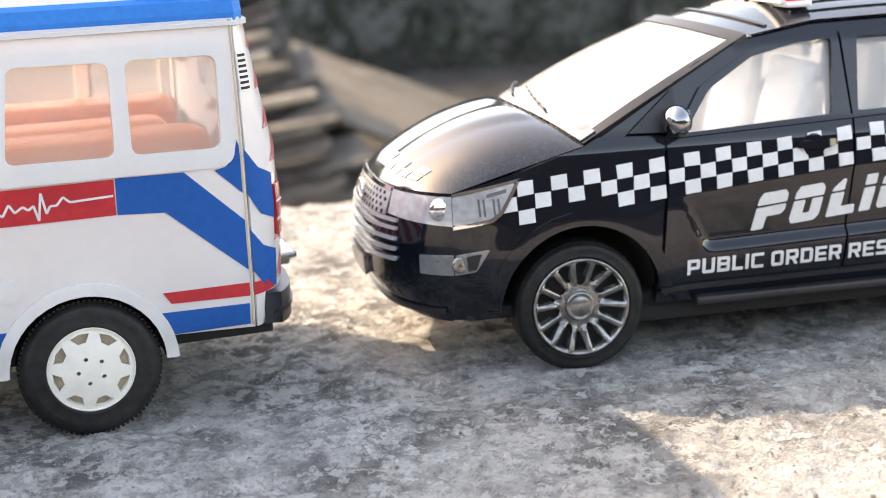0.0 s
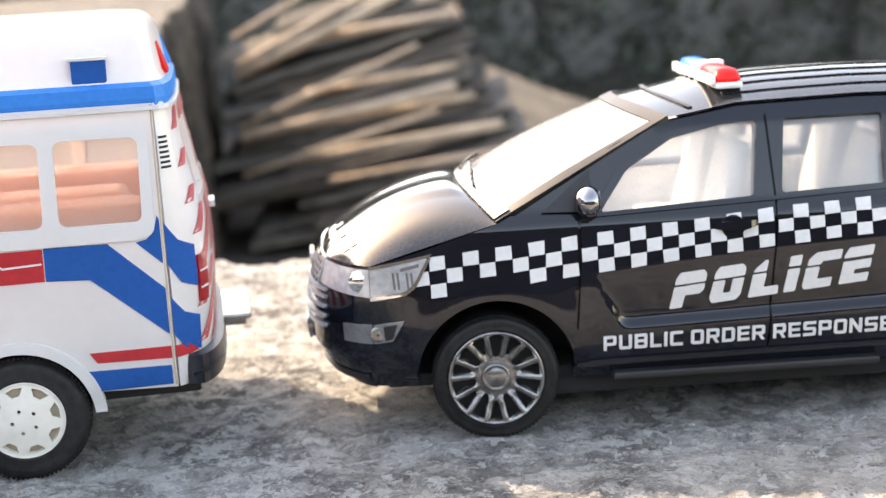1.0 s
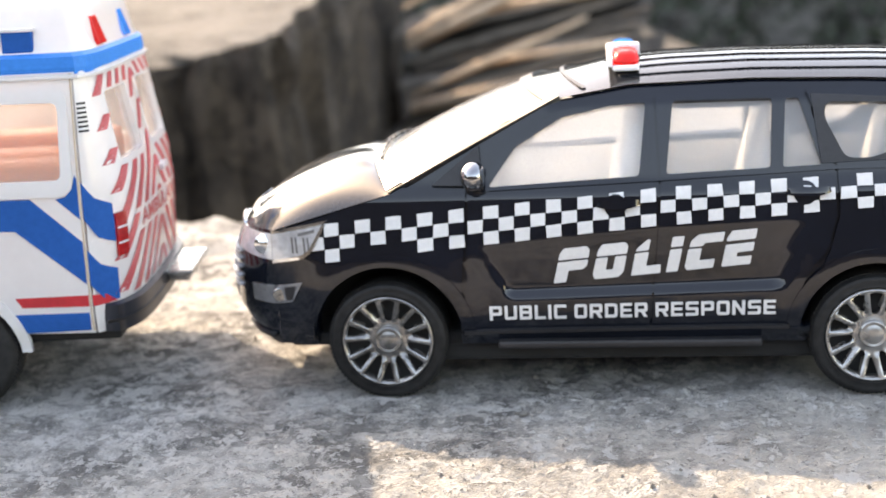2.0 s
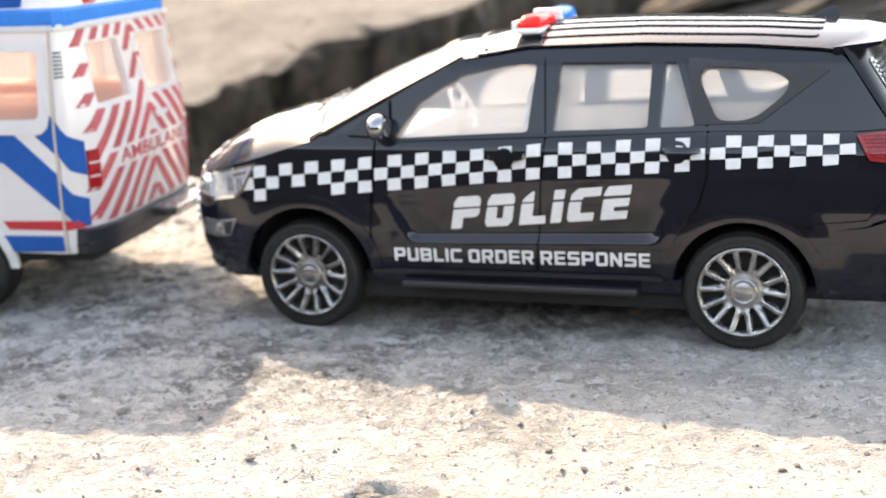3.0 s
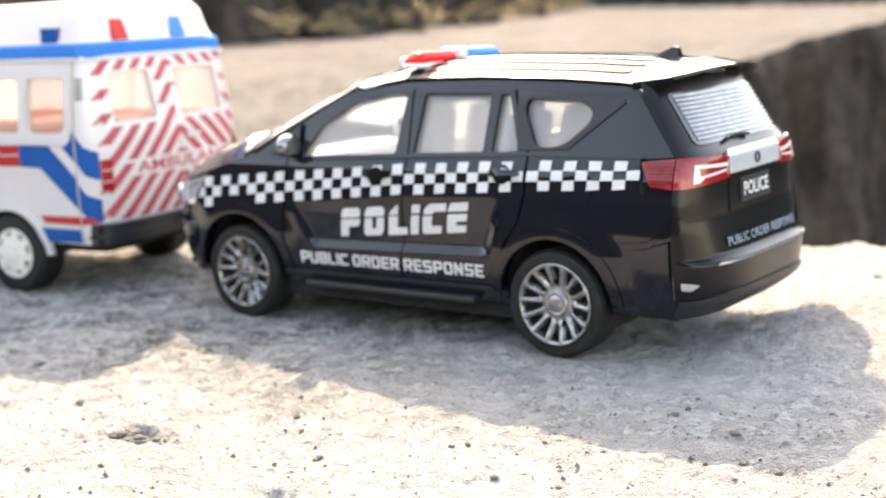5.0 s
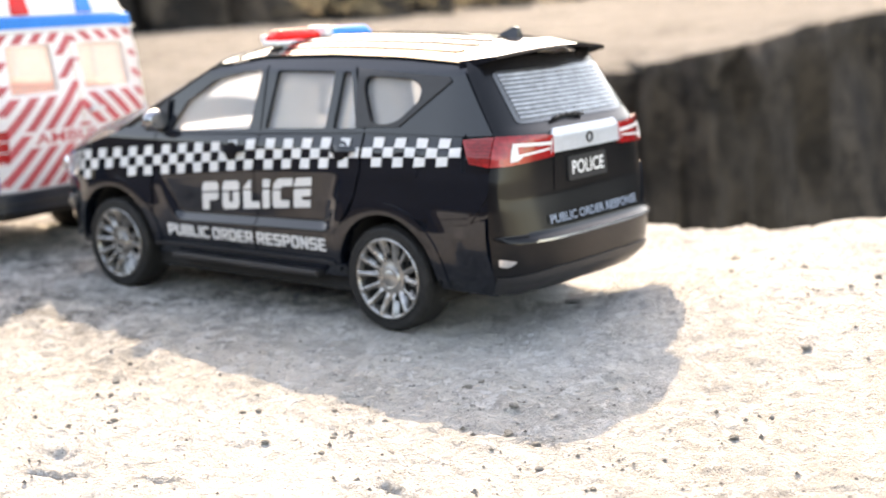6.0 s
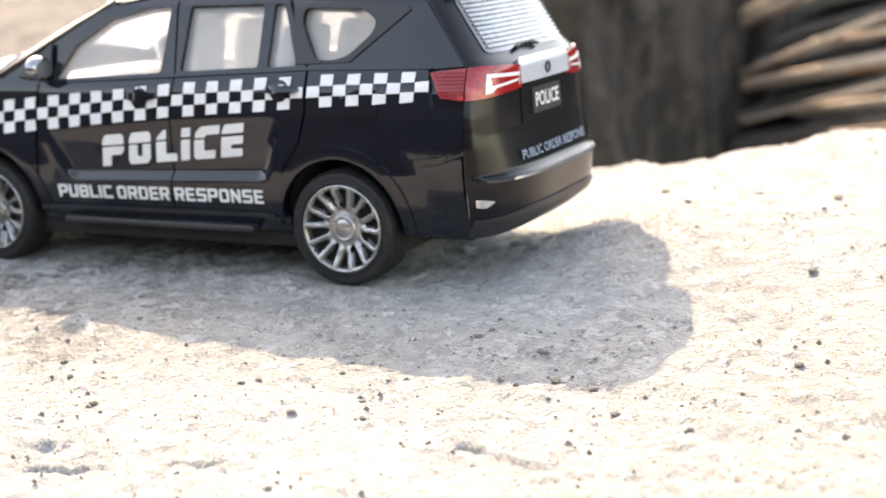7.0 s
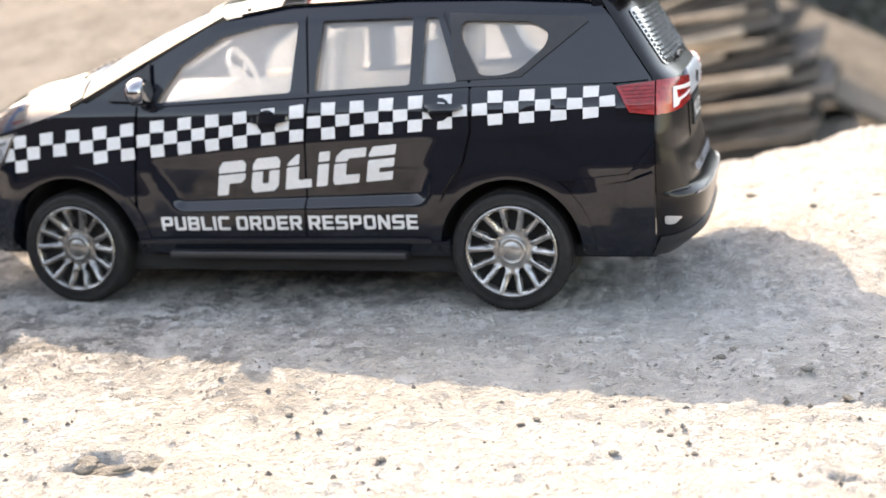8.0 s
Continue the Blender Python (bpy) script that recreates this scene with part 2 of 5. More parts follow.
def inside(p, loop):
    x, y = p
    hit = False
    for (x0, y0), (x1, y1) in zip(loop, loop[1:] + loop[:1]):
        if (y0 > y) != (y1 > y) and x < x0 + (y - y0) / (y1 - y0) * (x1 - x0):
            hit = not hit
    return hit


def normal_of(surf, a, b, out, e=0.01):
    n = (surf(a + e, b) - surf(a - e, b)).cross(surf(a, b + e) - surf(a, b - e))
    n.normalize()
    return -n if n.dot(out) < 0 else n


def patch(bm, surf, out, outline, holes=(), off=0.0, depth=0.08, step=(0.4, 0.4), mi=0, bend=0.02):
    """A piece of a curved surface inside an outline, with holes, and with edges of that depth."""
    out = Vector(out)
    layer = bm.verts.layers.float_vector.get("true_normal") or bm.verts.layers.float_vector.new("true_normal")
    loops, pts, edges = [], [], []
    for loop in (outline, *holes):
        dense = []
        for p, q in zip(loop, list(loop[1:]) + [loop[0]]):
            n = max(1, math.ceil(max(abs(q[0] - p[0]) / step[0], abs(q[1] - p[1]) / step[1])))
            dense += [(lerp(p[0], q[0], i / n), lerp(p[1], q[1], i / n)) for i in range(n)]
        loops.append(dense)
        base = len(pts)
        pts += dense
        edges += [(base + i, base + (i + 1) % len(dense)) for i in range(len(dense))]
    a0, a1 = min(p[0] for p in loops[0]), max(p[0] for p in loops[0])
    b0, b1 = min(p[1] for p in loops[0]), max(p[1] for p in loops[0])
    for i in range(1, int((a1 - a0) / step[0]) + 1):
        for j in range(1, int((b1 - b0) / step[1]) + 1):
            p = (a0 + i * step[0] - 0.013, b0 + j * step[1] - 0.017)
            if inside(p, loops[0]) and not any(inside(p, h) for h in loops[1:]):
                pts.append(p)
    got = delaunay_2d_cdt([Vector(p) for p in pts], edges, [], 0, 1e-6)
    vs, faces = got[0], got[2]
    keep = []
    for f in faces:
        c = (sum(vs[i].x for i in f) / len(f), sum(vs[i].y for i in f) / len(f))
        if inside(c, loops[0]) and not any(inside(c, h) for h in loops[1:]):
            keep.append(f)
    made, low, count = {}, {}, {}

    def at(i, o):
        return surf(vs[i].x, vs[i].y) + normal_of(surf, vs[i].x, vs[i].y, out) * o

    for f in keep:
        for i in f:
            if i not in made:
                made[i] = bm.verts.new(at(i, off))
                made[i][layer] = normal_of(surf, vs[i].x, vs[i].y, out, bend)
        ring = [made[i] for i in f]
        n = (ring[1].co - ring[0].co).cross(ring[2].co - ring[0].co)
        if n.dot(out) < 0:
            f = f[::-1]
            ring = ring[::-1]
        face = bm.faces.new(ring)
        face.smooth, face.material_index = True, mi
        for p, q in zip(f, list(f[1:]) + [f[0]]):
            count[(p, q)] = 1
    if depth:
        for p, q in count:
            if (q, p) not in count:
                for i in (p, q):
                    if i not in low:
                        low[i] = (bm.verts.new(at(i, off)), bm.verts.new(at(i, off - depth)))
                face = bm.faces.new((low[q][0], low[p][0], low[p][1], low[q][1]))
                face.material_index = mi
    return bm


def grid(bm, surf, a0, a1, na, b0, b1, nb, out, off=0.0):
    vs = [[None] * (nb + 1) for _ in range(na + 1)]
    out = Vector(out)
    for i in range(na + 1):
        for j in range(nb + 1):
            a, b = lerp(a0, a1, i / na), lerp(b0, b1, j / nb)
            p = surf(a, b)
            if off:
                p = p + normal_of(surf, a, b, out) * off
            vs[i][j] = bm.verts.new(p)
    for i in range(na):
        for j in range(nb):
            ring = [vs[i][j], vs[i + 1][j], vs[i + 1][j + 1], vs[i][j + 1]]
            n = (ring[1].co - ring[0].co).cross(ring[3].co - ring[0].co) + (ring[3].co - ring[2].co).cross(ring[1].co - ring[2].co)
            f = bm.faces.new(ring if n.dot(out) >= 0 else ring[::-1])
            f.smooth = True
    return bm


def block(bm, x0, x1, y0, y1, z0, z1, bevel=0.05, m=None, taper=1.0):
    r = bmesh.ops.create_cube(bm, size=1)
    vs = r["verts"]
    for v in vs:
        k = taper if v.co.z > 0 else 1.0
        v.co = Vector((lerp(x0, x1, 0.5 + v.co.x * k), lerp(y0, y1, 0.5 + v.co.y * k), lerp(z0, z1, v.co.z + 0.5)))
    if bevel:
        es = list({e for v in vs for e in v.link_edges})
        got = bmesh.ops.bevel(bm, geom=es, offset=bevel, segments=2, affect="EDGES", profile=0.6)
        vs = list({v for f in got["faces"] for v in f.verts} | {v for v in vs if v.is_valid})
    if m:
        bmesh.ops.transform(bm, matrix=m, verts=[v for v in vs if v.is_valid])
    return bm


def lathe(bm, profile, centre, n=40, sgn=-1, mi=0):
    """Turns a profile of (radius, depth) round an axle along y; depth counts outwards."""
    rings = []
    for r, d in profile:
        rings.append([bm.verts.new((centre[0] + r * math.cos(2 * math.pi * i / n), centre[1] + sgn * d, centre[2] + r * math.sin(2 * math.pi * i / n))) for i in range(n)])
    for p, q in zip(rings, rings[1:]):
        for i in range(n):
            f = bm.faces.new((p[i], p[(i + 1) % n], q[(i + 1) % n], q[i]))
            f.smooth, f.material_index = True, mi
    return bm


def bar(bm, p, q, r0, r1=None, n=8):
    """A tapered round bar between two points."""
    p, q = Vector(p), Vector(q)
    r1 = r0 if r1 is None else r1
    rot = (q - p).to_track_quat("Z", "Y").to_matrix()
    ends = []
    for c, r in ((p, r0), (q, r1)):
        ends.append([bm.verts.new(c + rot @ Vector((r * math.cos(2 * math.pi * i / n), r * math.sin(2 * math.pi * i / n), 0))) for i in range(n)])
    for i in range(n):
        f = bm.faces.new((ends[0][i], ends[0][(i + 1) % n], ends[1][(i + 1) % n], ends[1][i]))
        f.smooth = True
    bm.faces.new(ends[0][::-1])
    bm.faces.new(ends[1])
    return bm


def lettering(body, bold=0.0):
    """The faces of a word in the built-in font, in a box of width 1 and height 1."""
    cu = bpy.data.curves.new("word", "FONT")
    cu.body, cu.offset, cu.resolution_u = body, bold, 4
    ob = new("word", cu)
    me = ob.evaluated_get(bpy.context.evaluated_depsgraph_get()).to_mesh()
    vs = [(v.co.x, v.co.y) for v in me.vertices]
    fs = [tuple(p.vertices) for p in me.polygons]
    bpy.data.objects.remove(ob)
    bpy.data.curves.remove(cu)
    x0, x1 = min(v[0] for v in vs), max(v[0] for v in vs)
    y0, y1 = min(v[1] for v in vs), max(v[1] for v in vs)
    return [((x - x0) / (x1 - x0), (y - y0) / (y1 - y0)) for x, y in vs], fs


def print_word(bm, word, place, surf, out, off):
    """Lays a word on a surface; place turns the word's box into the surface's own two numbers."""
    out = Vector(out)
    vs, fs = word
    made = []
    for a, b in vs:
        p = place(a, b)
        made.append(bm.verts.new(surf(*p) + normal_of(surf, p[0], p[1], out) * off))
    for f in fs:
        ring = [made[i] for i in f]
        n = (ring[1].co - ring[0].co).cross(ring[2].co - ring[0].co)
        try:
            bm.faces.new(ring if n.dot(out) > 0 else ring[::-1])
        except ValueError:
            pass
    return bm


def arc(cx, cz, r, a0, a1, n=14):
    return [(cx + r * math.cos(radians(lerp(a0, a1, i / n))), cz + r * math.sin(radians(lerp(a0, a1, i / n)))) for i in range(n + 1)]


def rounded(loop, r=0.12, n=3):
    """A loop with its corners rounded."""
    out = []
    for i, p in enumerate(loop):
        a, c = Vector(loop[i - 1]), Vector(loop[(i + 1) % len(loop)])
        p = Vector(p)
        ra = min(r, (a - p).length * 0.45)
        rc = min(r, (c - p).length * 0.45)
        s, e = p + (a - p).normalized() * ra, p + (c - p).normalized() * rc
        for k in range(n + 1):
            t = k / n
            q = s * (1 - t) ** 2 + p * 2 * t * (1 - t) + e * t * t
            out.append((q.x, q.y))
    return out


# ---------------------------------------------------------------- the place (centimetres)
CRACKS = [(-0.70, -15.8, -0.55, -13.6), (1.0, -15.4, 1.2, -14.25), (3.22, -14.1, 2.72, -12.05), (3.85, -14.3, 4.25, -12.7), (4.9, -12.2, 6.0, -11.7), (6.3, -11.6, 7.6, -11.2), (10.2, -9.6, 11.6, -9.9)]


def slab_z(x, y):
    z = 0.95 * smooth01((y + 4.5) / 6.5) * smooth01((x - 5.5) / 5.5)
    z -= 0.22 * smooth01((-4.6 - y) / 3.0)
    n = noise.noise
    z += 0.10 * n((x * 0.22, y * 0.22, 3.1)) + 0.05 * n((x * 0.7, y * 0.7, 7.7))
    z += 0.05 * n((x * 1.9, y * 2.3, 1.7)) + 0.035 * n((x * 4.1, y * 5.1, 2.9)) + 0.022 * n((x * 8.0, y * 9.5, 4.4))
    # thin flakes lifted off the skin, with sharp rims
    z += 0.05 * smooth01((n((x * 1.3, y * 1.9, 11.0)) + 0.35 * n((x * 5.0, y * 6.0, 12.0)) - 0.02) / 0.07)
    back = smooth01((y - 6.0) / 4.0)
    z += back * (0.28 * n((x * 0.33, y * 0.5, 5.0)) + 0.12 * n((x * 1.1, y * 1.1, 9.0)))
    if y < -9:
        for ax, ay, bx, by in CRACKS:
            k = max(0.0, min(1.0, ((x - ax) * (bx - ax) + (y - ay) * (by - ay)) / ((bx - ax) ** 2 + (by - ay) ** 2)))
            d = math.hypot(x - lerp(ax, bx, k), y - lerp(ay, by, k)) + 0.035 * n((x * 3.0, y * 3.0, 6.6))
            z -= 0.26 * (1 - 0.6 * k) * (1 - smooth01((d - 0.01) / 0.11))
    # the chipped hole
    hx, hy = (x - 0.10 - 0.3 * (y + 10.3)) / 0.90, (y + 10.35) / 0.60
    r = math.sqrt(hx * hx + hy * hy) + 0.35 * n((x * 1.7, y * 1.7, 4.2))
    z -= 0.21 * (1 - smooth01((r - 0.62) / 0.20))
    hx, hy = (x + 3.75) / 0.8, (y + 10.5) / 0.45
    z -= 0.14 * (1 - smooth01((math.sqrt(hx * hx + hy * hy) + 0.4 * n((x * 1.9, y * 1.9, 3.2)) - 0.3) / 0.7))
    hx, hy = (x - 4.6) / 1.1, (y + 11.6) / 0.6
    r = math.sqrt(hx * hx + hy * hy) + 0.4 * n((x * 1.9, y * 1.9, 8.2))
    z -= 0.16 * (1 - smooth01((r - 0.4) / 0.6))
    return z


def slab_edge(x):
    y = table([(-60, 14.5), (-12, 13.6), (-7, 13.6), (-2, 12.2), (4, 10.8), (8.3, 10.4), (12, 12.1), (18, 13.5), (60, 15)], x)
    return y + 0.45 * noise.noise((x * 0.45, 3.0, 0.5)) + 0.2 * noise.noise((x * 1.6, 6.0, 0.5))


def spaced(stops):
    out = []
    for a, b, step in stops:
        n = max(1, round((b - a) / step))
        out += [lerp(a, b, i / n) for i in range(n)]
    return out + [stops[-1][1]]


def cement_slab():
    xs = spaced([(-60, -18, 2.0), (-18, -9, 0.13), (-9, 15, 0.08), (15, 22, 0.13), (22, 60, 2.0)])
    vs_ = spaced([(-18, -17, 0.5), (-17, -3, 0.08), (-3, 13.5, 0.18)])
    verts, faces = [], []
    for x in xs:
        e = slab_edge(x)
        # unseen near edge, added here so that the car mirrors dark dirt
        for d, z in ((0.7, -16.0), (0.4, -7.0), (0.25, -2.0), (0.12, -0.7)):
            w = 0.3 * noise.noise((x * 0.5, z, 8.0))
            verts.append((x * 0.01, (-18 - d + w) * 0.01, (z + slab_z(x, -18) * 0.5) * 0.01))
        for v in vs_:
            y = v if v < 0 else v * e / 13.5
            verts.append((x * 0.01, y * 0.01, slab_z(x, y) * 0.01))
        for d, z in ((0.15, -0.5), (0.1, -2.0), (-0.6, -7.0), (-0.8, -16.0)):
            w = 0.5 * noise.noise((x * 0.5, z, 2.0))
            verts.append((x * 0.01, (e + d + w) * 0.01, (z + slab_z(x, e) * 0.5) * 0.01))
    n = len(vs_) + 8
    for i in range(len(xs) - 1):
        for j in range(n - 1):
            a = i * n + j
            faces.append((a, a + n, a + n + 1, a + 1))
    me = bpy.data.meshes.new("cement_slab")
    me.from_pydata(verts, [], faces)
    me.polygons.foreach_set("use_smooth", [True] * len(faces))
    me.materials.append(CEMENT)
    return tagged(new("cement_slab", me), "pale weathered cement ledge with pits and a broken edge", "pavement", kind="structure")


def stone_mesh(name, size, seed, flat=0.7):
    """A small broken stone."""
    bm = bmesh.new()
    bmesh.ops.create_icosphere(bm, subdivisions=2, radius=1)
    for v in bm.verts:
        k = 1 + 0.38 * noise.noise(v.co * 1.3 + Vector((seed * 3.7, seed, 0)))
        v.co = Vector((v.co.x * k, v.co.y * k * 0.85, v.co.z * k * flat)) * size
    me = bpy.data.meshes.new(name)
    for v in bm.verts:
        v.co *= 0.01
    bm.to_mesh(me)
    bm.free()
    me.materials.append(STONE)
    return me


cement_slab()

PEBBLES = [(8.45, -5.28, 0.13), (8.62, -5.10, 0.10), (9.80, -5.75, 0.15), (10.4, -6.72, 0.15), (11.05, -6.85, 0.13), (13.8, -5.35, 0.14), (10.92, -4.2, 0.08), (8.5, 5.1, 0.20), (11.2, 2.95, 0.14),
           (9.9, 2.15, 0.12), (13.17, -1.3, 0.16), (12.8, 1.6, 0.10), (12.8, 3.0, 0.14), (11.7, -7.7, 0.13), (12.9, -8.05, 0.10), (5.7, -8.3, 0.10), (2.75, -8.9, 0.10), (-2.7, -9.5, 0.15), (-2.2, -8.9, 0.07),
           (2.0, -8.2, 0.11), (5.9, -8.1, 0.10), (-9.3, -0.5, 0.10), (-8.0, -3.05, 0.09), (-1.85, -4.0, 0.16), (-5.4, -5.1, 0.10), (-8.85, -1.4, 0.15), (-7.6, -7.5, 0.16), (-6.0, -8.0, 0.2), (7.2, -9.2, 0.12),
           (8.3, -9.0, 0.10), (4.0, -9.8, 0.12), (3.2, -10.6, 0.10), (7.9, -8.3, 0.09), (1.9, -6.0, 0.08), (6.9, -7.2, 0.09), (9.2, -5.0, 0.07), (9.0, -5.9, 0.06)]
shapes = [stone_mesh("pebble", 1.0, k) for k in range(6)]
for k, (x, y, r) in enumerate(PEBBLES):
    ob = new("pebble", shapes[k % 6])
    ob.matrix_world = Matrix.Translation((x * 0.01, y * 0.01, (slab_z(x, y) + 0.25 * r) * 0.01)) @ Matrix.Rotation(k * 1.7, 4, "Z") @ Matrix.Diagonal((r, r, r * 0.65, 1)) @ Matrix.Scale(0.64, 4)
    tagged(ob, "small grey chip of stone lying on cement", "pebble", "pebbles on the cement")
random.seed(11)
for k in range(20):
    ob = new("stone_chip", shapes[k % 6])
    x, y, r = 0.10 + random.uniform(-0.58, 0.58), -10.40 + random.uniform(-0.36, 0.28), random.uniform(0.09, 0.21)
    ob.matrix_world = Matrix.Translation((x * 0.01, y * 0.01, (slab_z(x, y) + 0.50 * r) * 0.01)) @ Matrix.Rotation(k * 2.3, 4, "Z") @ Matrix.Diagonal((r, r, r * 0.6, 1))
    tagged(ob, "pale stone chip in a hole of the cement", "stone", "chips in the hole")


def grit():
    """Crumbs and sand grains strewn over the slab."""
    random.seed(21)
    verts, faces = [], []
    for k in range(9000):
        x, y = random.uniform(-16, 21), random.choice((random.uniform(-15, -4), random.uniform(-15, 11)))
        r = 0.008 + 0.04 * random.random() ** 6
        if random.random() < 0.25:
            r *= 1.5
        z = slab_z(x, y)
        base = len(verts)
        for a, b, c in ((1, 0, 0), (-0.5, 0.8, 0), (-0.6, -0.8, 0), (0, 0, 1.0), (0, 0, -0.6)):
            q = random.uniform(0.6, 1.3)
            verts.append(((x + a * r * q) * 0.01, (y + b * r * q) * 0.01, (z + 0.3 * r + c * r * q * 0.8) * 0.01))
        faces += [(base, base + 1, base + 3), (base + 1, base + 2, base + 3), (base + 2, base, base + 3), (base + 1, base, base + 4), (base + 2, base + 1, base + 4), (base, base + 2, base + 4)]
    me = bpy.data.meshes.new("grit")
    me.from_pydata(verts, [], faces)
    me.materials.append(STONE)
    return tagged(new("grit", me), "fine stone grit strewn over the cement", "gravel", kind="stuff")


grit()

# far ground: one sheet to the horizon
bm = bmesh.new()
grid(bm, lambda x, y: Vector((x, y, -32 + 5 * noise.noise((x * 0.01, y * 0.01, 0)) if abs(x) < 900 and abs(y) < 900 else -32)), -900, 900, 60, -900, 900, 60, (0, 0, 1))
ringv = [[bm.verts.new((sx * k, sy * k, -32)) for sx, sy in ((-1, -1), (1, -1), (1, 1), (-1, 1))] for k in (880, 60000)]
for i in range(4):
    bm.faces.new((ringv[0][i], ringv[0][(i + 1) % 4], ringv[1][(i + 1) % 4], ringv[1][i]))
bmesh.ops.recalc_face_normals(bm, faces=bm.faces)
tagged(part("ground", bm, DIRT), "brown trodden dirt below the ledge", "ground", kind="structure")

# raised sandy bank; the brown cut face's colour also holds its shade
BANK = [(-150, 0, -6.0), (-75, 16, -4.0), (-50, 30, -3.6), (-40, 46, -3.8), (-35, 56, -1.5), (-31, 60, 0.2), (-22.5, 62, 2.2), (-24, 85, 3.2), (-29, 140, 4.5), (-36, 220, 5.0)]


def bank_point(k):
    i = min(int(k), len(BANK) - 2)
    return Vector(BANK[i]).lerp(Vector(BANK[i + 1]), k - i)


def sandy_bank():
    verts, faces, mats = [], [], []
    nk, steps = 150, [0, 0.4, 1.2, 2.5, 4, 7, 11, 16, 24, 36, 55, 85, 130, 190, 260, 340]
    low = [-1.0, -2.5, -5, -9, -14, -20, -27, -34]
    n = len(low) + len(steps)
    for i in range(nk + 1):
        k = (len(BANK) - 1) * i / nk
        p = bank_point(k)
        jag = Vector((1.8 * noise.noise((k * 3.1, 0.3, 0)) + 0.8 * noise.noise((k * 9.0, 1.3, 0)), 2.2 * noise.noise((k * 3.7, 2.2, 0)), 0.7 * noise.noise((k * 4.0, 5.0, 0))))
        p = p + jag
        for z in low[::-1]:
            groove = 2.6 * noise.noise((k * 5.5, z * 0.11, 4.0)) + 1.4 * noise.noise((k * 13.0, z * 0.28, 6.0))
            q = p + Vector((0.863, -0.507, 0)) * (groove + 0.04 * (-z)) + Vector((0, 0, z - p.z * 0.3))
            verts.append(q * 0.01)
        for d in steps:
            q = p - jag * smooth01(d / 5) + Vector((-0.82, 0.57, 0)) * d
            q.z = lerp(q.z, 2.2, smooth01(d / 60)) + 0.012 * d + smooth01(d / 3) * (0.4 * noise.noise((q.x * 0.05, q.y * 0.05, 1.0)) + 0.22 * noise.noise((q.x * 0.22, q.y * 0.22, 2.0)))
            verts.append(q * 0.01)
    for i in range(nk):
        for j in range(n - 1):
            a = i * n + j
            faces.append((a, a + n, a + n + 1, a + 1))
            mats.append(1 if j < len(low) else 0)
    me = bpy.data.meshes.new("sandy_bank")
    me.from_pydata(verts, [], faces)
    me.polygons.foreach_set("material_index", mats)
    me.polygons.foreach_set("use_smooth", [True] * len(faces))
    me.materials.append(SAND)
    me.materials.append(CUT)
    return tagged(new("sandy_bank", me), "sunlit sandy bank with a cut face darkened for shade", "earth bank", kind="structure")


sandy_bank()


# stacked grey sheets with rusty bars
POLES = [((-24, 141, -5.0), (-3.9, 140, 3.8), 0.7), ((-15, 142, -1.1), (2.4, 141, 1.1), 0.55), ((-24, 141, -12.6), (2.3, 140, -7.5), 0.75), ((-18, 141, -15.7), (7.6, 140, -12.4), 0.7),
         ((-16, 142, -7.6), (2.6, 141, -5.1), 0.4), ((-12, 142, -10.9), (4.6, 141, -8.9), 0.4), ((-34, 141, -9.0), (-9, 141, 3.6), 0.5),
         ((-30, 140, -13.5), (-8, 140, -4.5), 0.35), ((-26, 140, -17.5), (0, 140, -10.2), 0.35), ((-14, 142, -18.5), (10, 140, -15.4), 0.4), ((-28, 140, -2.5), (-12, 140, 6.0), 0.35), ((-20, 141, -9.8), (-2, 140, -2.2), 0.3)]
def sheet_stack():
    random.seed(5)
    for k in range(32):
        y = 146 + 1.0 * k
        z = -30 + 1.04 * k + random.uniform(-0.3, 0.3)
        right = 17 - 0.56 * k + random.uniform(-4, 4)
        left = -19 + random.uniform(-9, 5) - 0.25 * k
        bm = bmesh.new()
        tilt = Matrix.Translation((right, y, z)) @ Matrix.Rotation(radians(random.uniform(-9, -6) - 0.21 * k), 4, "Y") @ Matrix.Rotation(radians(random.uniform(-5, 5)), 4, "Z")
        n = 30
        rows = []
        for i in range(n + 1):
            x = lerp(left - right, 0, i / n)
            wob = 0.35 * noise.noise((x * 0.15, k * 3.0, 0))
            rows.append([bm.verts.new(tilt @ Vector((x, yy, zz + wob))) for yy, zz in ((0, 0), (0.2, 0.75), (26, 2.0), (26, 1.25))])
        for p, q in zip(rows, rows[1:]):
            for a in range(4):
                bm.faces.new((p[a], q[a], q[(a + 1) % 4], p[(a + 1) % 4]))
        bm.faces.new(rows[0][::-1])
        bm.faces.new(rows[-1])
        bmesh.ops.recalc_face_normals(bm, faces=bm.faces)
        tagged(part("grey_sheet", bm, (GREYSTONE, DARKSHEET, BROWNSLAB, DARKSHEET)[(k * 7) % 4]), "grey weathered sheet lying in a slanting stack", "sheet", "stacked sheets")
    for a, b, r in POLES:
        a, b = Vector(a), Vector(b)
        a = a.lerp(b, max(0.0, (-24 - a.x) / (b.x - a.x)))
        bm = bmesh.new()
        bar(bm, a, b, r, r * 0.8)
        tagged(part("rusty_bar", bm, RUST), "pale rusty brown bar leaning on the stack", "steel bar", "bars on the stack")


sheet_stack()
# pale sloping slab beside the stack
bm = bmesh.new()
top = lambda x, y: Vector((x, y, -18 - 0.42 * (x - 8) + 0.10 * (y - 160) + 0.8 * noise.noise((x * 0.08, y * 0.08, 1))))
patch(bm, top, (0, 0, 1), [(-6, 172), (-6, 230), (70, 230), (62, 160)], (), 0, 0.8, (6, 8))
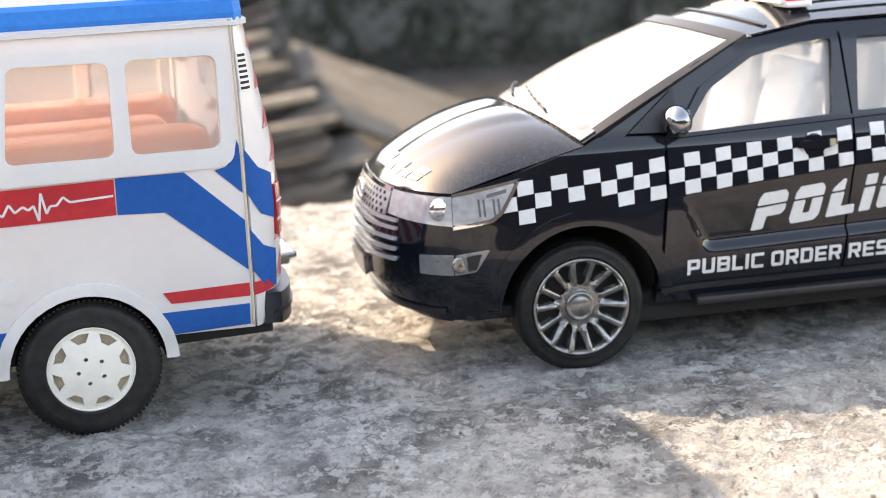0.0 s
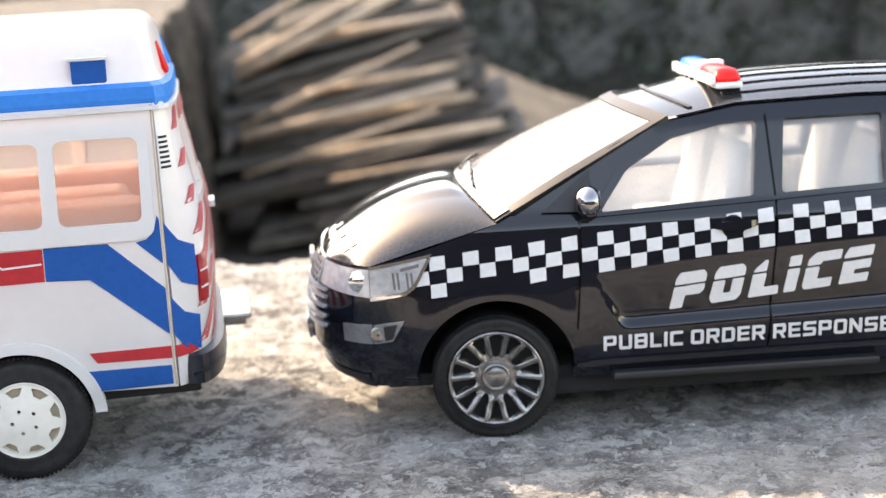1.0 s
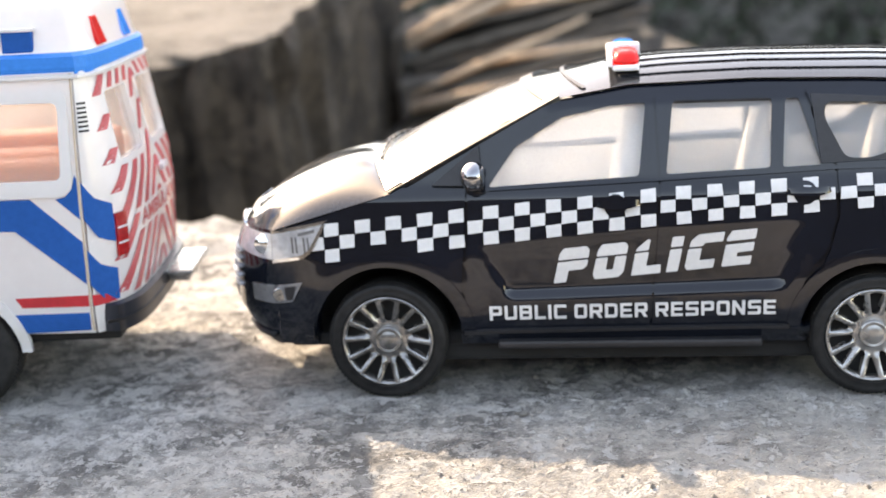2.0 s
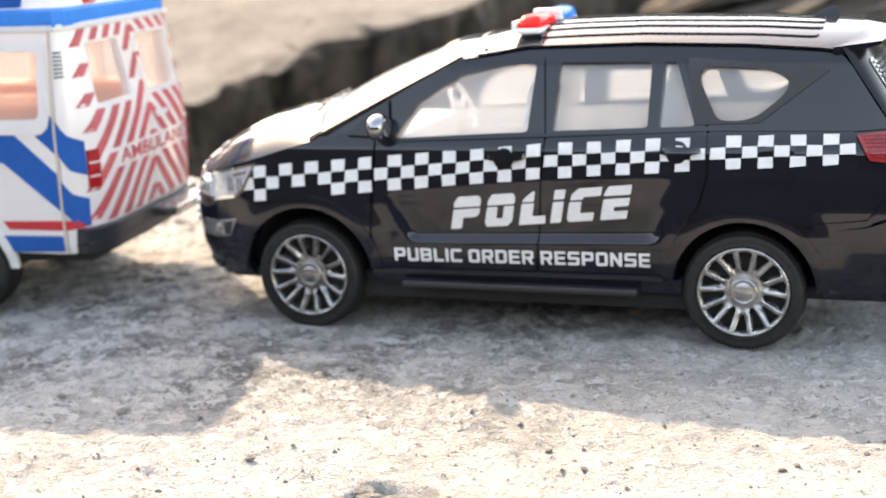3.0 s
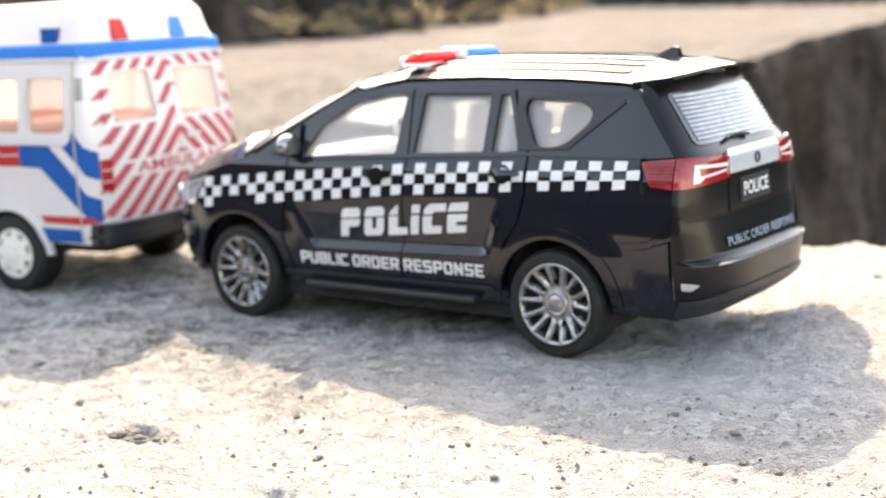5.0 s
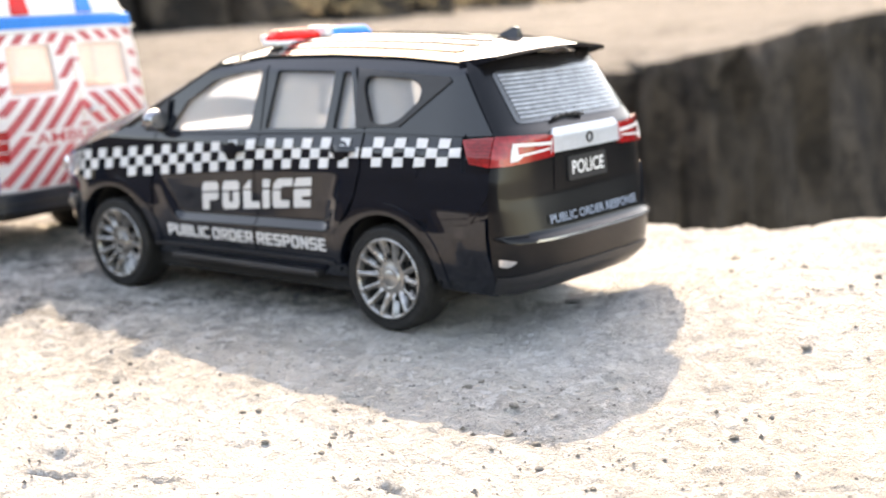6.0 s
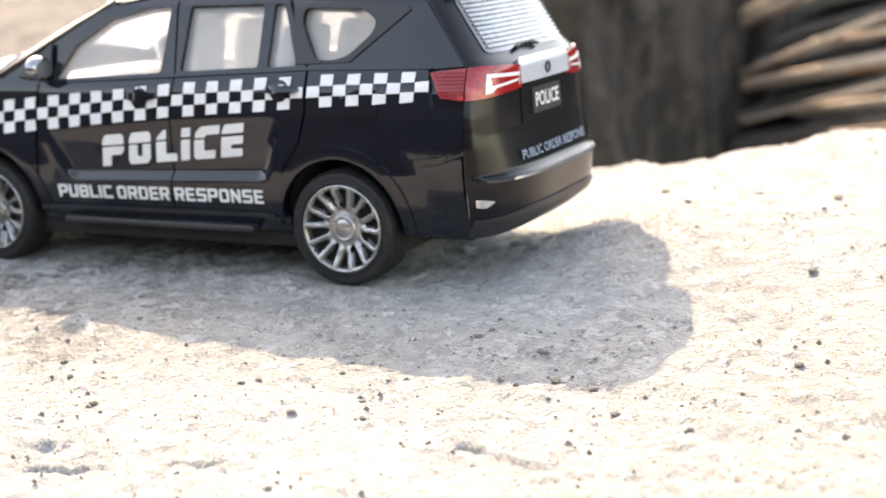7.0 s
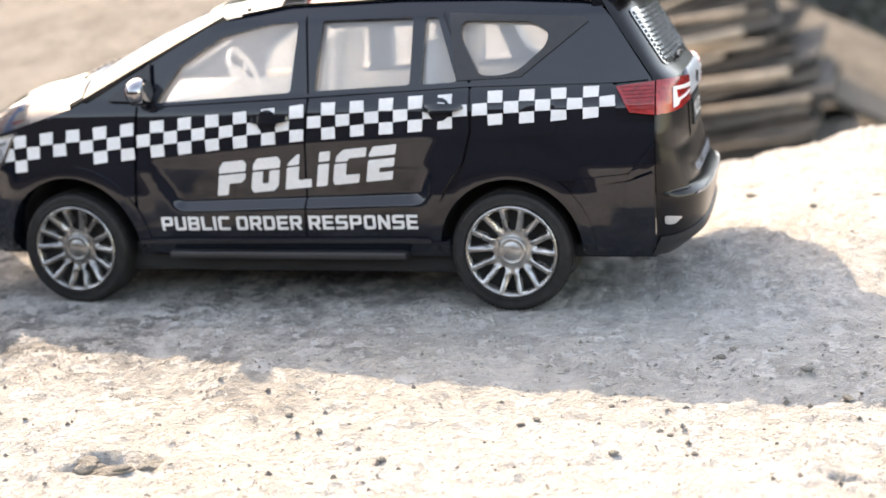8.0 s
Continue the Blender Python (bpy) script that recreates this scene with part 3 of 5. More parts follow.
tagged(part("leaning_slab", bm, BROWNSLAB), "brownish grey slab leaning beside the stack", "slab")


# dark greenery and a grimy wall far behind
def foliage(name, x0, x1, y, z0, z1, count, seed):
    random.seed(seed)
    verts, faces = [], []
    for k in range(count):
        x, z = random.uniform(x0, x1), random.uniform(z0, z1)
        lump = 14 * noise.noise((x * 0.025, z * 0.04, seed))
        if z > z1 - 18 - 1.6 * lump:
            continue
        p = Vector((x, y + lump + random.uniform(-6, 6), z))
        s = random.uniform(1.0, 2.6)
        r = Euler((random.uniform(-1, 1), random.uniform(-1, 1), random.uniform(0, 6.3))).to_matrix()
        base = len(verts)
        for q in ((-1, 0, 0), (-0.3, -0.45, 0.12), (0.5, -0.35, 0.1), (1, 0, -0.1), (0.5, 0.35, 0.1), (-0.3, 0.45, 0.12)):
            verts.append((p + r @ (Vector(q) * s)) * 0.01)
        faces += [(base, base + 1, base + 2, base + 3), (base, base + 3, base + 4, base + 5)]
    me = bpy.data.meshes.new(name)
    me.from_pydata(verts, [], faces)
    me.materials.append(LEAF)
    return tagged(new(name, me), "dark green leafy shrubs in deep shade", "shrubs", kind="stuff")


# shrubs and wall rise past the view to shape what the bonnet mirrors
foliage("shrubs", -230, 330, 330, -45, 70, 19000, 3)
bm = bmesh.new()
block(bm, -520, 520, 372, 392, -40, 76, 0)
for x in (20, 75, 128, 190, 260):
    block(bm, x, x + 16, 362, 374, -40, 78, 1.0)
tagged(part("wall_far", bm, WALLMAT), "grimy grey wall with pillars behind the shrubs", "wall", kind="structure")
random.seed(8)
LINE = [(0, Vector((-150, 40, 0))), (1, Vector((-118, 85, 0))), (2, Vector((-112, 120, 0))), (3, Vector((-140, 210, 0))), (4, Vector((-190, 300, 0)))]
for k in range(34):
    bm = bmesh.new()
    c = table(LINE, 4 * (k % 17) / 16) + Vector((-0.9, 0.3, 0)) * (14 * (k // 17)) + Vector((random.uniform(-5, 5), random.uniform(-5, 5), 0))
    block(bm, -8, 8, -6, 6, 0, random.uniform(7, 13) + 8 * (k // 17), 1.4, Matrix.Translation((c.x, c.y, 1.5)) @ Matrix.Rotation(random.uniform(-0.8, 0.8), 4, "Z") @ Matrix.Rotation(random.uniform(-0.15, 0.15), 4, "X"), 0.8)
    for v in bm.verts:
        v.co += Vector((noise.noise(v.co * 0.2), noise.noise(v.co * 0.21 + Vector((9, 0, 0))), 0)) * 1.2
    tagged(part("rubble_block", bm, CUT), "dark rough block lying behind the sand", "rubble", "blocks behind the sand")
bm = bmesh.new()
for k in range(260):
    c = table(LINE, random.uniform(1.6, 4)) + Vector((random.uniform(4, 16), random.uniform(-6, 6), 0))
    p = Vector((c.x, c.y, 4.0 + random.uniform(0, 2.5)))
    d = Vector((random.uniform(-1, 1), random.uniform(-0.4, 0.4), random.uniform(0, 0.35))) * random.uniform(3, 7)
    bar(bm, p, p + d, 0.2, 0.1, 3)
tagged(part("dry_straw", bm, STRAW), "dry yellow straw strewn behind the sand", "straw", kind="stuff")
# unseen walls, added to dim what the black car mirrors
bm = bmesh.new()
block(bm, -560, -540, -330, 392, -40, 190, 0)
tagged(part("reflection_wall_west", bm, WALLMAT), "unseen grey wall added to dim roof reflections", "wall", kind="structure")
# unseen wall behind the camera, added as a dark reflection
bm = bmesh.new()
block(bm, -500, 500, -330, -310, -40, 95, 0)
tagged(part("reflection_wall_back", bm, DARKWALL), "unseen dark wall added for the car's side to mirror", "wall", kind="structure")


# ---------------------------------------------------------------- the black toy car (lengths in centimetres)
CAR_W = [(0.8, 2.58), (1.3, 2.80), (1.6, 2.88), (2.2, 2.95), (2.75, 2.96), (3.3, 2.92), (3.85, 2.81), (4.12, 2.69), (5.45, 2.28), (5.75, 2.06), (6.1, 1.8)]
NOSE_X = -6.6
NOSE_D = [(0.9, 0.62), (1.15, 0.95), (1.6, 1.22), (2.3, 1.25), (2.8, 1.15), (3.3, 0.92)]
TAIL_X = [(0.9, 6.95), (1.4, 7.15), (4.2, 7.15), (5.5, 6.28), (5.75, 6.12)]
TAIL_D = [(0.9, 0.4), (1.3, 0.80), (2.08, 0.90), (2.18, 0.87), (2.24, 0.68), (3.0, 0.52), (4.15, 0.45), (4.4, 0.34), (5.5, 0.45), (5.75, 0.5)]
EDGE_Z = [(-4.3, 3.95), (-3.3, 4.50), (-2.1, 5.20), (-1.1, 5.58), (0.2, 5.77), (2.4, 5.81), (4.4, 5.76), (5.8, 5.67), (6.1, 5.63)]


def band_top(x):
    return table([(-6.0, 3.40), (-5.34, 3.46), (-2.7, 3.68), (0.65, 3.94), (3.83, 4.09), (6.6, 4.16)], x)


def band_low(x):
    return table([(-6.0, 2.66), (-5.47, 2.72), (-2.74, 2.98), (0.5, 3.27), (3.8, 3.48), (6.6, 3.64)], x)


def half_width(x, z):
    w = table(CAR_W, z)
    # hollow lower doors: leaning in below the stickers, with a ledge at the foot
    top, foot = band_low(x) - 0.06, 1.98 + 0.025 * x
    if foot < z < top:
        k = smooth01((x + 2.72 - 0.5 * (2.9 - z)) / 0.30) * (1 - smooth01((x - 2.55 - 0.35 * (z - 2.0)) / 0.45))
        w -= 0.17 * k * min((top - z) / (top - foot), 1.0) ** 0.8 * min(1.0, (z - foot) / 0.17)
    # swollen wheel arches
    for cx, r in ((-4.42, 1.44), (4.5, 1.36)):
        if z > 1.2:
            w += 0.055 * (1 - smooth01((math.hypot(x - cx, z - 1.2) - r) / 0.75))
    if x < -5.2:
        w -= 0.16 * (-5.2 - x) ** 2
    if x > 5.9:
        w -= 0.09 * (x - 5.9) ** 2
    return w


def car_side(s):
    return lambda x, z: Vector((x, s * half_width(x, z), z))


def car_nose(u, z):
    u = max(-1.0, min(1.0, u))
    return Vector((NOSE_X - table(NOSE_D, z) * max(0.0, 1 - abs(u) ** 2.8) ** 0.8, u * half_width(NOSE_X, z), z))


def car_tail(u, z):
    u = max(-1.0, min(1.0, u))
    x = table(TAIL_X, z)
    return Vector((x + table(TAIL_D, z) * max(0.0, 1 - abs(u) ** 4) ** 0.6, u * half_width(x, z), z))


def cowl(u):
    return Vector((-4.3 - 0.55 * (1 - u * u), u * half_width(-4.3, 3.95), 3.95 + 0.40 * (1 - abs(u) ** 2.5)))


def roof_front(u):
    return Vector((-1.1 - 0.6 * (1 - u * u), u * half_width(-1.1, 5.58), 5.58 + 0.20 * (1 - abs(u) ** 2.2)))


def car_hood(u, v):
    a, b = cowl(u), car_nose(u, 3.28)
    v = max(0.0, min(1.0, v))
    fade = smooth01(v / 0.12) * smooth01((1 - v) / 0.10)
    crease = 0.05 * smooth01((0.62 - 0.20 * v - abs(u)) / 0.16) - 0.025 * smooth01((0.22 - abs(u)) / 0.18)
    return a.lerp(b, v) + Vector((0, 0, 0.30 * math.sin(math.pi * v) ** 0.7 * (1 - abs(u) ** 5) + crease * fade))


def car_screen(u, v):
    a, b = cowl(u), roof_front(u)
    return a.lerp(b, v) + Vector((-0.25, 0, 0.08)) * (math.sin(math.pi * max(0, min(1, v))) * (1 - abs(u) ** 6) * 0.6)


def car_roof(u, v):
    xe = lerp(-1.1, 6.12, v)
    z = table(EDGE_Z, xe)
    y = u * half_width(xe, z)
    front, back = -0.6 * (1 - u * u), 0.5 * max(0.0, 1 - abs(u) ** 4) ** 0.6
    crown = lerp(0.20, 0.36, smooth01(v * 3)) * (1 - abs(u) ** 2.2)
    return Vector((xe + lerp(front, back, v), y, z + crown))


def wheel(name, parent, centre, s, tyre_r, rim_r, width, spokes, rim_mat, dark, label):
    """A tyre and a rim; s: the side that it faces."""
    bm = bmesh.new()
    w = width
    prof = [(rim_r * 0.98, -0.06), (rim_r * 1.02, 0.0), (lerp(rim_r, tyre_r, 0.12), 0.035), (lerp(rim_r, tyre_r, 0.16), 0.02), (lerp(rim_r, tyre_r, 0.5), 0.045), (lerp(rim_r, tyre_r, 0.78), 0.03), (lerp(rim_r, tyre_r, 0.82), 0.012), (tyre_r * 0.985, -0.07), (tyre_r, -0.16),
            (tyre_r, -w + 0.16), (tyre_r * 0.985, -w + 0.07), (rim_r, -w), (0.1, -w)]
    lathe(bm, prof, centre, 56, s)
    hub = part(name, bm, RUBBER, parent, label)
    bm = bmesh.new()
    n = 84
    for k in range(n):
        a = 2 * math.pi * k / n
        for d in (-0.13, -0.28, -0.43):
            m = Matrix.Translation(Vector(centre)) @ Matrix.Rotation(-a, 4, "Y")
            t = 0.024
            c = Vector((tyre_r, s * d, 0))
            vs = [bm.verts.new(m @ (c + Vector((dx, s * dy, dz)))) for dx in (-0.03, 0.001 if spokes else 0.022) for dy, dz in ((-0.055, -t), (0.055, -t), (0.055, t), (-0.055, t))]
            for q in ((4, 5, 6, 7), (0, 1, 5, 4), (1, 2, 6, 5), (2, 3, 7, 6), (3, 0, 4, 7)):
                bm.faces.new([vs[i] for i in q])
    part("tread", bm, RUBBER, hub)
    bm = bmesh.new()
    if spokes:
        lathe(bm, [(rim_r * 1.01, -0.10), (rim_r * 1.01, 0.0), (rim_r * 0.985, 0.04), (rim_r * 0.955, 0.04), (rim_r * 0.92, 0.0), (rim_r * 0.915, -0.2)], centre, 56, s)
        def dish(x, z):
            """The spoked face: hollow towards the middle, each spoke with a rounded back."""
            r, a = math.hypot(x, z) / rim_r, math.degrees(math.atan2(z, x)) / 360 * spokes - 0.9
            back = math.cos(math.pi * (a - round(a))) ** 2 * smooth01((r - 0.38) / 0.15)
            return Vector((centre[0] + x, centre[1] + s * (0.01 - 0.09 * math.sin(math.pi * min(1.0, r)) ** 2 + 0.09 * (back - 0.5)), centre[2] + z))
        at = lambda r, a: (r * rim_r * math.cos(radians(a)), r * rim_r * math.sin(radians(a)))
        holes = []
        for k in range(spokes):
            a = 360 * (k + 0.4) / spokes
            if k % 2:
                rows = [(0.91, -9.9), (0.72, -9.7), (0.58, -9.4), (0.48, -8.4), (0.43, -5), (0.42, 0), (0.43, 5), (0.48, 8.4), (0.58, 9.4), (0.72, 9.7), (0.91, 9.9), (0.915, 0)]
            else:
                rows = [(0.91, -9.0), (0.76, -7.8), (0.64, -6), (0.55, -4), (0.52, 0), (0.55, 4), (0.64, 6), (0.76, 7.8), (0.91, 9.0), (0.915, 0)]
            holes.append([at(r, a + da) for r, da in rows])
        patch(bm, dish, (0, s, 0), arc(0, 0, rim_r * 0.94, 0, 354, 50), holes, 0.0, 0.17, (0.05, 0.05))
        lathe(bm, [(0.27, -0.09), (0.25, -0.035), (0.22, -0.03), (0.20, -0.05), (0.17, -0.045), (0.15, -0.03), (0.02, -0.028)], centre, 32, s)
    else:
        disc = lambda x, z: Vector((centre[0] + x, centre[1] + s * 0.10 * (1 - min(1.0, (x * x + z * z) / rim_r ** 2)), centre[2] + z))
        holes = []
        for k in range(8):
            a = 360 * (k + 0.3) / 8
            r0, r1, h = rim_r * 0.70, rim_r * 0.90, 15
            holes.append([(r0 * math.cos(radians(a - 8)), r0 * math.sin(radians(a - 8))), (r1 * math.cos(radians(a - h)), r1 * math.sin(radians(a - h))),
                          (r1 * 1.02 * math.cos(radians(a)), r1 * 1.02 * math.sin(radians(a))), (r1 * math.cos(radians(a + h)), r1 * math.sin(radians(a + h))),
                          (r0 * math.cos(radians(a + 8)), r0 * math.sin(radians(a + 8)))])
        for k in range(5):
            a = radians(72 * k + 40)
            holes.append(arc(0.21 * math.cos(a), 0.21 * math.sin(a), 0.035, 0, 330, 8))
        patch(bm, disc, (0, s, 0), arc(0, 0, rim_r, 0, 354, 50), holes, 0.0, 0.07, (0.2, 0.2))
        lathe(bm, [(rim_r * 0.98, -0.02), (rim_r * 1.0, 0.03), (rim_r * 1.04, 0.0), (rim_r * 1.04, -0.06)], centre, 56, s)
    part("rim", bm, rim_mat, hub)
    bm = bmesh.new()
    lathe(bm, [(rim_r * 0.99, -0.24 if spokes else -0.08), (0.02, -0.24 if spokes else -0.08)], centre, 32, s)
    part("brake_drum", bm, dark, hub)
    return hub


def housing(bm, cx, y, z, r, s, deep):
    """The upper half of a wheel well."""
    pts = arc(cx, z, r, -2, 182, 20)
    a = [bm.verts.new((x, y - s * 0.04, zz)) for x, zz in pts]
    b = [bm.verts.new((x, y - s * deep, zz)) for x, zz in pts]
    for i in range(20):
        bm.faces.new((a[i], a[i + 1], b[i + 1], b[i])).smooth = True
    bm.faces.new(b)


def seat(parent, x, y, z, w, h, material, name="seat"):
    """A moulded seat with a headrest."""
    bm = bmesh.new()
    block(bm, x - 1.0, x + 0.1, y - w / 2, y + w / 2, z, z + 0.55, 0.12)
    lean = Matrix.Translation((x, y, z + 0.4)) @ Matrix.Rotation(radians(12), 4, "Y")
    block(bm, -0.18, 0.22, -w / 2, w / 2, 0, h * 0.78, 0.12, lean, 0.82)
    block(bm, -0.10, 0.14, -w * 0.22, w * 0.22, h * 0.80, h, 0.07, lean, 0.85)
    return part(name, bm, material, parent, smooth=True)


WIN_1 = rounded([(-2.46, 4.03), (-1.95, 4.72), (-1.1, 5.22), (-0.2, 5.41), (0.45, 5.45), (0.31, 4.16)], 0.08)
WIN_2 = rounded([(0.80, 4.18), (0.94, 5.46), (2.71, 5.46), (2.66, 4.25)], 0.07)
WIN_3 = rounded([(2.88, 4.25), (2.95, 5.45), (3.18, 5.45), (3.56, 4.28)], 0.06)
WIN_4 = rounded([(3.98, 4.38), (3.62, 5.10), (3.66, 5.36), (4.95, 5.31), (5.28, 5.10), (5.2, 4.86), (4.72, 4.46), (4.4, 4.37)], 0.14)


SQUARE = {
    "P": ([(0, 0), (.2, 0), (.2, .33), (.7, .33), (.8, .43), (.8, .9), (.7, 1), (0, 1)], [[(.2, .52), (.2, .81), (.6, .81), (.6, .52)]]),
    "U": ([(0, .1), (.1, 0), (.7, 0), (.8, .1), (.8, 1), (.6, 1), (.6, .19), (.2, .19), (.2, 1), (0, 1)], []),
    "B": ([(0, 0), (.7, 0), (.8, .1), (.8, .45), (.74, .52), (.8, .59), (.8, .9), (.7, 1), (0, 1)], [[(.2, .19), (.2, .42), (.6, .42), (.6, .19)], [(.2, .6), (.2, .81), (.6, .81), (.6, .6)]]),
    "L": ([(0, 0), (.7, 0), (.7, .19), (.2, .19), (.2, 1), (0, 1)], []),
    "I": ([(0, 0), (.2, 0), (.2, 1), (0, 1)], []),
    "C": ([(0, .1), (.1, 0), (.8, 0), (.8, .19), (.2, .19), (.2, .81), (.8, .81), (.8, 1), (.1, 1), (0, .9)], []),
    "O": ([(0, .12), (.12, 0), (.68, 0), (.8, .12), (.8, .88), (.68, 1), (.12, 1), (0, .88)], [[(.2, .19), (.2, .81), (.6, .81), (.6, .19)]]),
    "R": ([(0, 0), (.2, 0), (.2, .36), (.38, .36), (.58, 0), (.8, 0), (.6, .36), (.7, .36), (.8, .46), (.8, .9), (.7, 1), (0, 1)], [[(.2, .54), (.2, .81), (.6, .81), (.6, .54)]]),
    "D": ([(0, 0), (.65, 0), (.8, .15), (.8, .85), (.65, 1), (0, 1)], [[(.2, .19), (.2, .81), (.58, .81), (.6, .78), (.6, .22), (.58, .19)]]),
    "E": ([(0, 0), (.75, 0), (.75, .18), (.2, .18), (.2, .41), (.7, .41), (.7, .59), (.2, .59), (.2, .82), (.75, .82), (.75, 1), (0, 1)], []),
    "S": ([(0, 0), (.7, 0), (.8, .1), (.8, .5), (.72, .59), (.2, .59), (.2, .81), (.8, .81), (.8, 1), (.1, 1), (0, .9), (0, .5), (.08, .41), (.6, .41), (.6, .19), (0, .19)], []),
    "N": ([(0, 0), (.2, 0), (.2, .62), (.6, 0), (.8, 0), (.8, 1), (.6, 1), (.6, .38), (.2, 1), (0, 1)], []),
}


def square_word(text):
    """Outlines and holes of squared capitals, in a box of width 1 and height 1."""
    x, placed = 0.0, []
    for ch in text:
        if ch == " ":
            x += 0.34
            continue
        loop, holes = SQUARE[ch]
        placed.append((x, loop, holes))
        x += max(q[0] for q in loop) + 0.17
    k = 1 / (x - 0.17)
    return [([((x0 + a) * k, b) for a, b in loop], [[((x0 + a) * k, b) for a, b in h] for h in holes]) for x0, loop, holes in placed]


def police_car():
    car = thing("police_car", "black toy police car with white checker stickers on cement", "toy car", pose(0, 0, 0.0))
    full = [(NOSE_X, 1.0), (-5.86, 0.98)] + arc(-4.42, 1.2, 1.44, 188, -8, 18) + [(-2.98, 1.02), (3.12, 1.04)] + arc(4.5, 1.2, 1.36, 186, -6, 18) + \
           [(5.95, 1.02), (6.95, 1.12), (7.15, 1.4), (7.15, 4.2), (6.28, 5.5), (6.1, 5.63)] + [(x, z) for x, z in EDGE_Z[::-1][1:]] + [(-5.4, 3.63), (NOSE_X, 3.28)]
    wins = (WIN_1, WIN_2, WIN_3, WIN_4)
    for s in (-1, 1):
        surf, out = car_side(s), (0, s, 0)
        bm = bmesh.new()
        patch(bm, surf, out, full, wins, -0.08, 0.22, (0.22, 0.14))
        part("side_shell", bm, BLACK, car)
        # panels that stand proud of the shell, with shut lines between them
        fender = [(NOSE_X, 3.27), (-5.4, 3.62), (-4.3, 3.94), (-4.05, 4.06), (-2.87, 3.98), (-3.05, 1.36), (-2.99, 1.22)] + arc(-4.42, 1.2, 1.44, -4, 186, 18)[1:] + [(-5.86, 1.25), (-6.1, 2.5), (NOSE_X, 2.6)]
        bm = bmesh.new()
        patch(bm, surf, out, fender, (), 0.0, 0.09, (0.1, 0.06) if s < 0 else (0.3, 0.2), bend=0.06)
        part("front_fender", bm, BLACK, car)
        door_1 = [(-2.83, 4.02), (-2.62, 4.04), (-2.1, 4.78), (-1.15, 5.33), (-0.2, 5.53), (0.58, 5.57), (0.66, 4.06), (0.46, 1.34), (-3.0, 1.30), (-2.83, 3.4)]
        bm = bmesh.new()
        patch(bm, surf, out, door_1, (WIN_1,), 0.0, 0.09, (0.1, 0.06) if s < 0 else (0.3, 0.2), bend=0.06)
        d1 = part("front_door", bm, BLACK, car)
        door_2 = [(0.70, 4.06), (0.63, 5.57), (3.25, 5.57), (3.78, 4.24), (3.80, 3.4), (3.66, 2.85), (3.30, 2.35), (3.02, 1.65), (2.95, 1.37), (0.50, 1.34)]
        bm = bmesh.new()
        patch(bm, surf, out, door_2, (WIN_2, WIN_3), 0.0, 0.09, (0.1, 0.06) if s < 0 else (0.3, 0.2), bend=0.06)
        d2 = part("rear_door", bm, BLACK, car)
        quarter = [(3.84, 4.24), (3.32, 5.58), (5.8, 5.58), (6.22, 5.5), (7.1, 4.24), (6.42, 4.20), (6.52, 3.52), (7.15, 3.5), (7.15, 3.1), (6.75, 2.62), (5.72, 2.5)] + arc(4.5, 1.2, 1.36, 66, 150, 10)[1:] + [(3.70, 2.80), (3.86, 3.4)]
        bm = bmesh.new()
        patch(bm, surf, out, quarter, (WIN_4,), 0.0, 0.09, (0.1, 0.06) if s < 0 else (0.3, 0.2), bend=0.06)
        q = part("quarter_panel", bm, BLACK, car)
        bm = bmesh.new()
        patch(bm, surf, out, [(3.55, 4.30), (3.40, 5.50), (5.9, 5.36), (5.98, 5.28), (4.75, 4.34)], (WIN_4,), 0.035, 0.06, (0.4, 0.28))
        part("window_surround", bm, TRIM, q)
        # fuel flap
        bm = bmesh.new()
        flap = rounded([(4.60, 3.28), (4.60, 3.98), (5.42, 4.02), (5.42, 3.32)], 0.14)
        patch(bm, surf, out, flap, (), 0.018, 0.05, (0.4, 0.28))
        part("fuel_flap", bm, BLACK, q)
        # wheel arch lips
        for cx, r, a0, a1 in ((-4.42, 1.44, -4, 186), (4.5, 1.36, -4, 184)):
            bm = bmesh.new()
            patch(bm, surf, out, arc(cx, 1.2, r + 0.22, a0, a1, 22) + arc(cx, 1.2, r - 0.02, a1, a0, 22), (), 0.03, 0.16, (0.2, 0.1))
            part("wheel_arch", bm, BLACK, car)
            bm = bmesh.new()
            w = half_width(cx, 1.6)
            housing(bm, cx, s * w, 1.2, r + 0.02, s, 1.6)
            part("wheel_housing", bm, UNDER, car)
        # bumper corners, sill and step
        bm = bmesh.new()
        patch(bm, surf, out, [(NOSE_X, 0.98), (NOSE_X, 2.64), (-6.08, 2.52), (-5.85, 1.30), (-5.87, 1.0)], (), 0.0, 0.25, (0.3, 0.28))
        part("bumper_corner", bm, BLACK, car)
        bm = bmesh.new()
        patch(bm, surf, out, [(5.86, 1.06), (5.80, 1.6), (5.55, 2.1), (5.74, 2.44), (6.75, 2.56), (7.16, 3.06), (7.15, 1.42), (7.13, 0.98)], (), 0.0, 0.06, (0.15, 0.12))
        part("rear_bumper_corner", bm, BLACK, car)
        # white panel added inside the doors to bounce light through the cabin
        bm = bmesh.new()
        inner = lambda x, z, s=s: Vector((x, s * (half_width(x, z) - 0.34), z))
        patch(bm, inner, out, [(-3.6, 2.6), (-3.6, 3.9), (6.2, 4.1), (6.2, 2.6)], (), 0.0, 0.0, (0.6, 0.5))
        part("door_bounce_panel", bm, SEAT, car)
        bm = bmesh.new()
        patch(bm, surf, out, [(-3.05, 1.06), (-3.05, 1.30), (3.05, 1.34), (3.35, 1.36), (3.3, 1.04)], (), 0.05, 0.2, (0.5, 0.2))
        sill = part("sill", bm, BLACK, car)
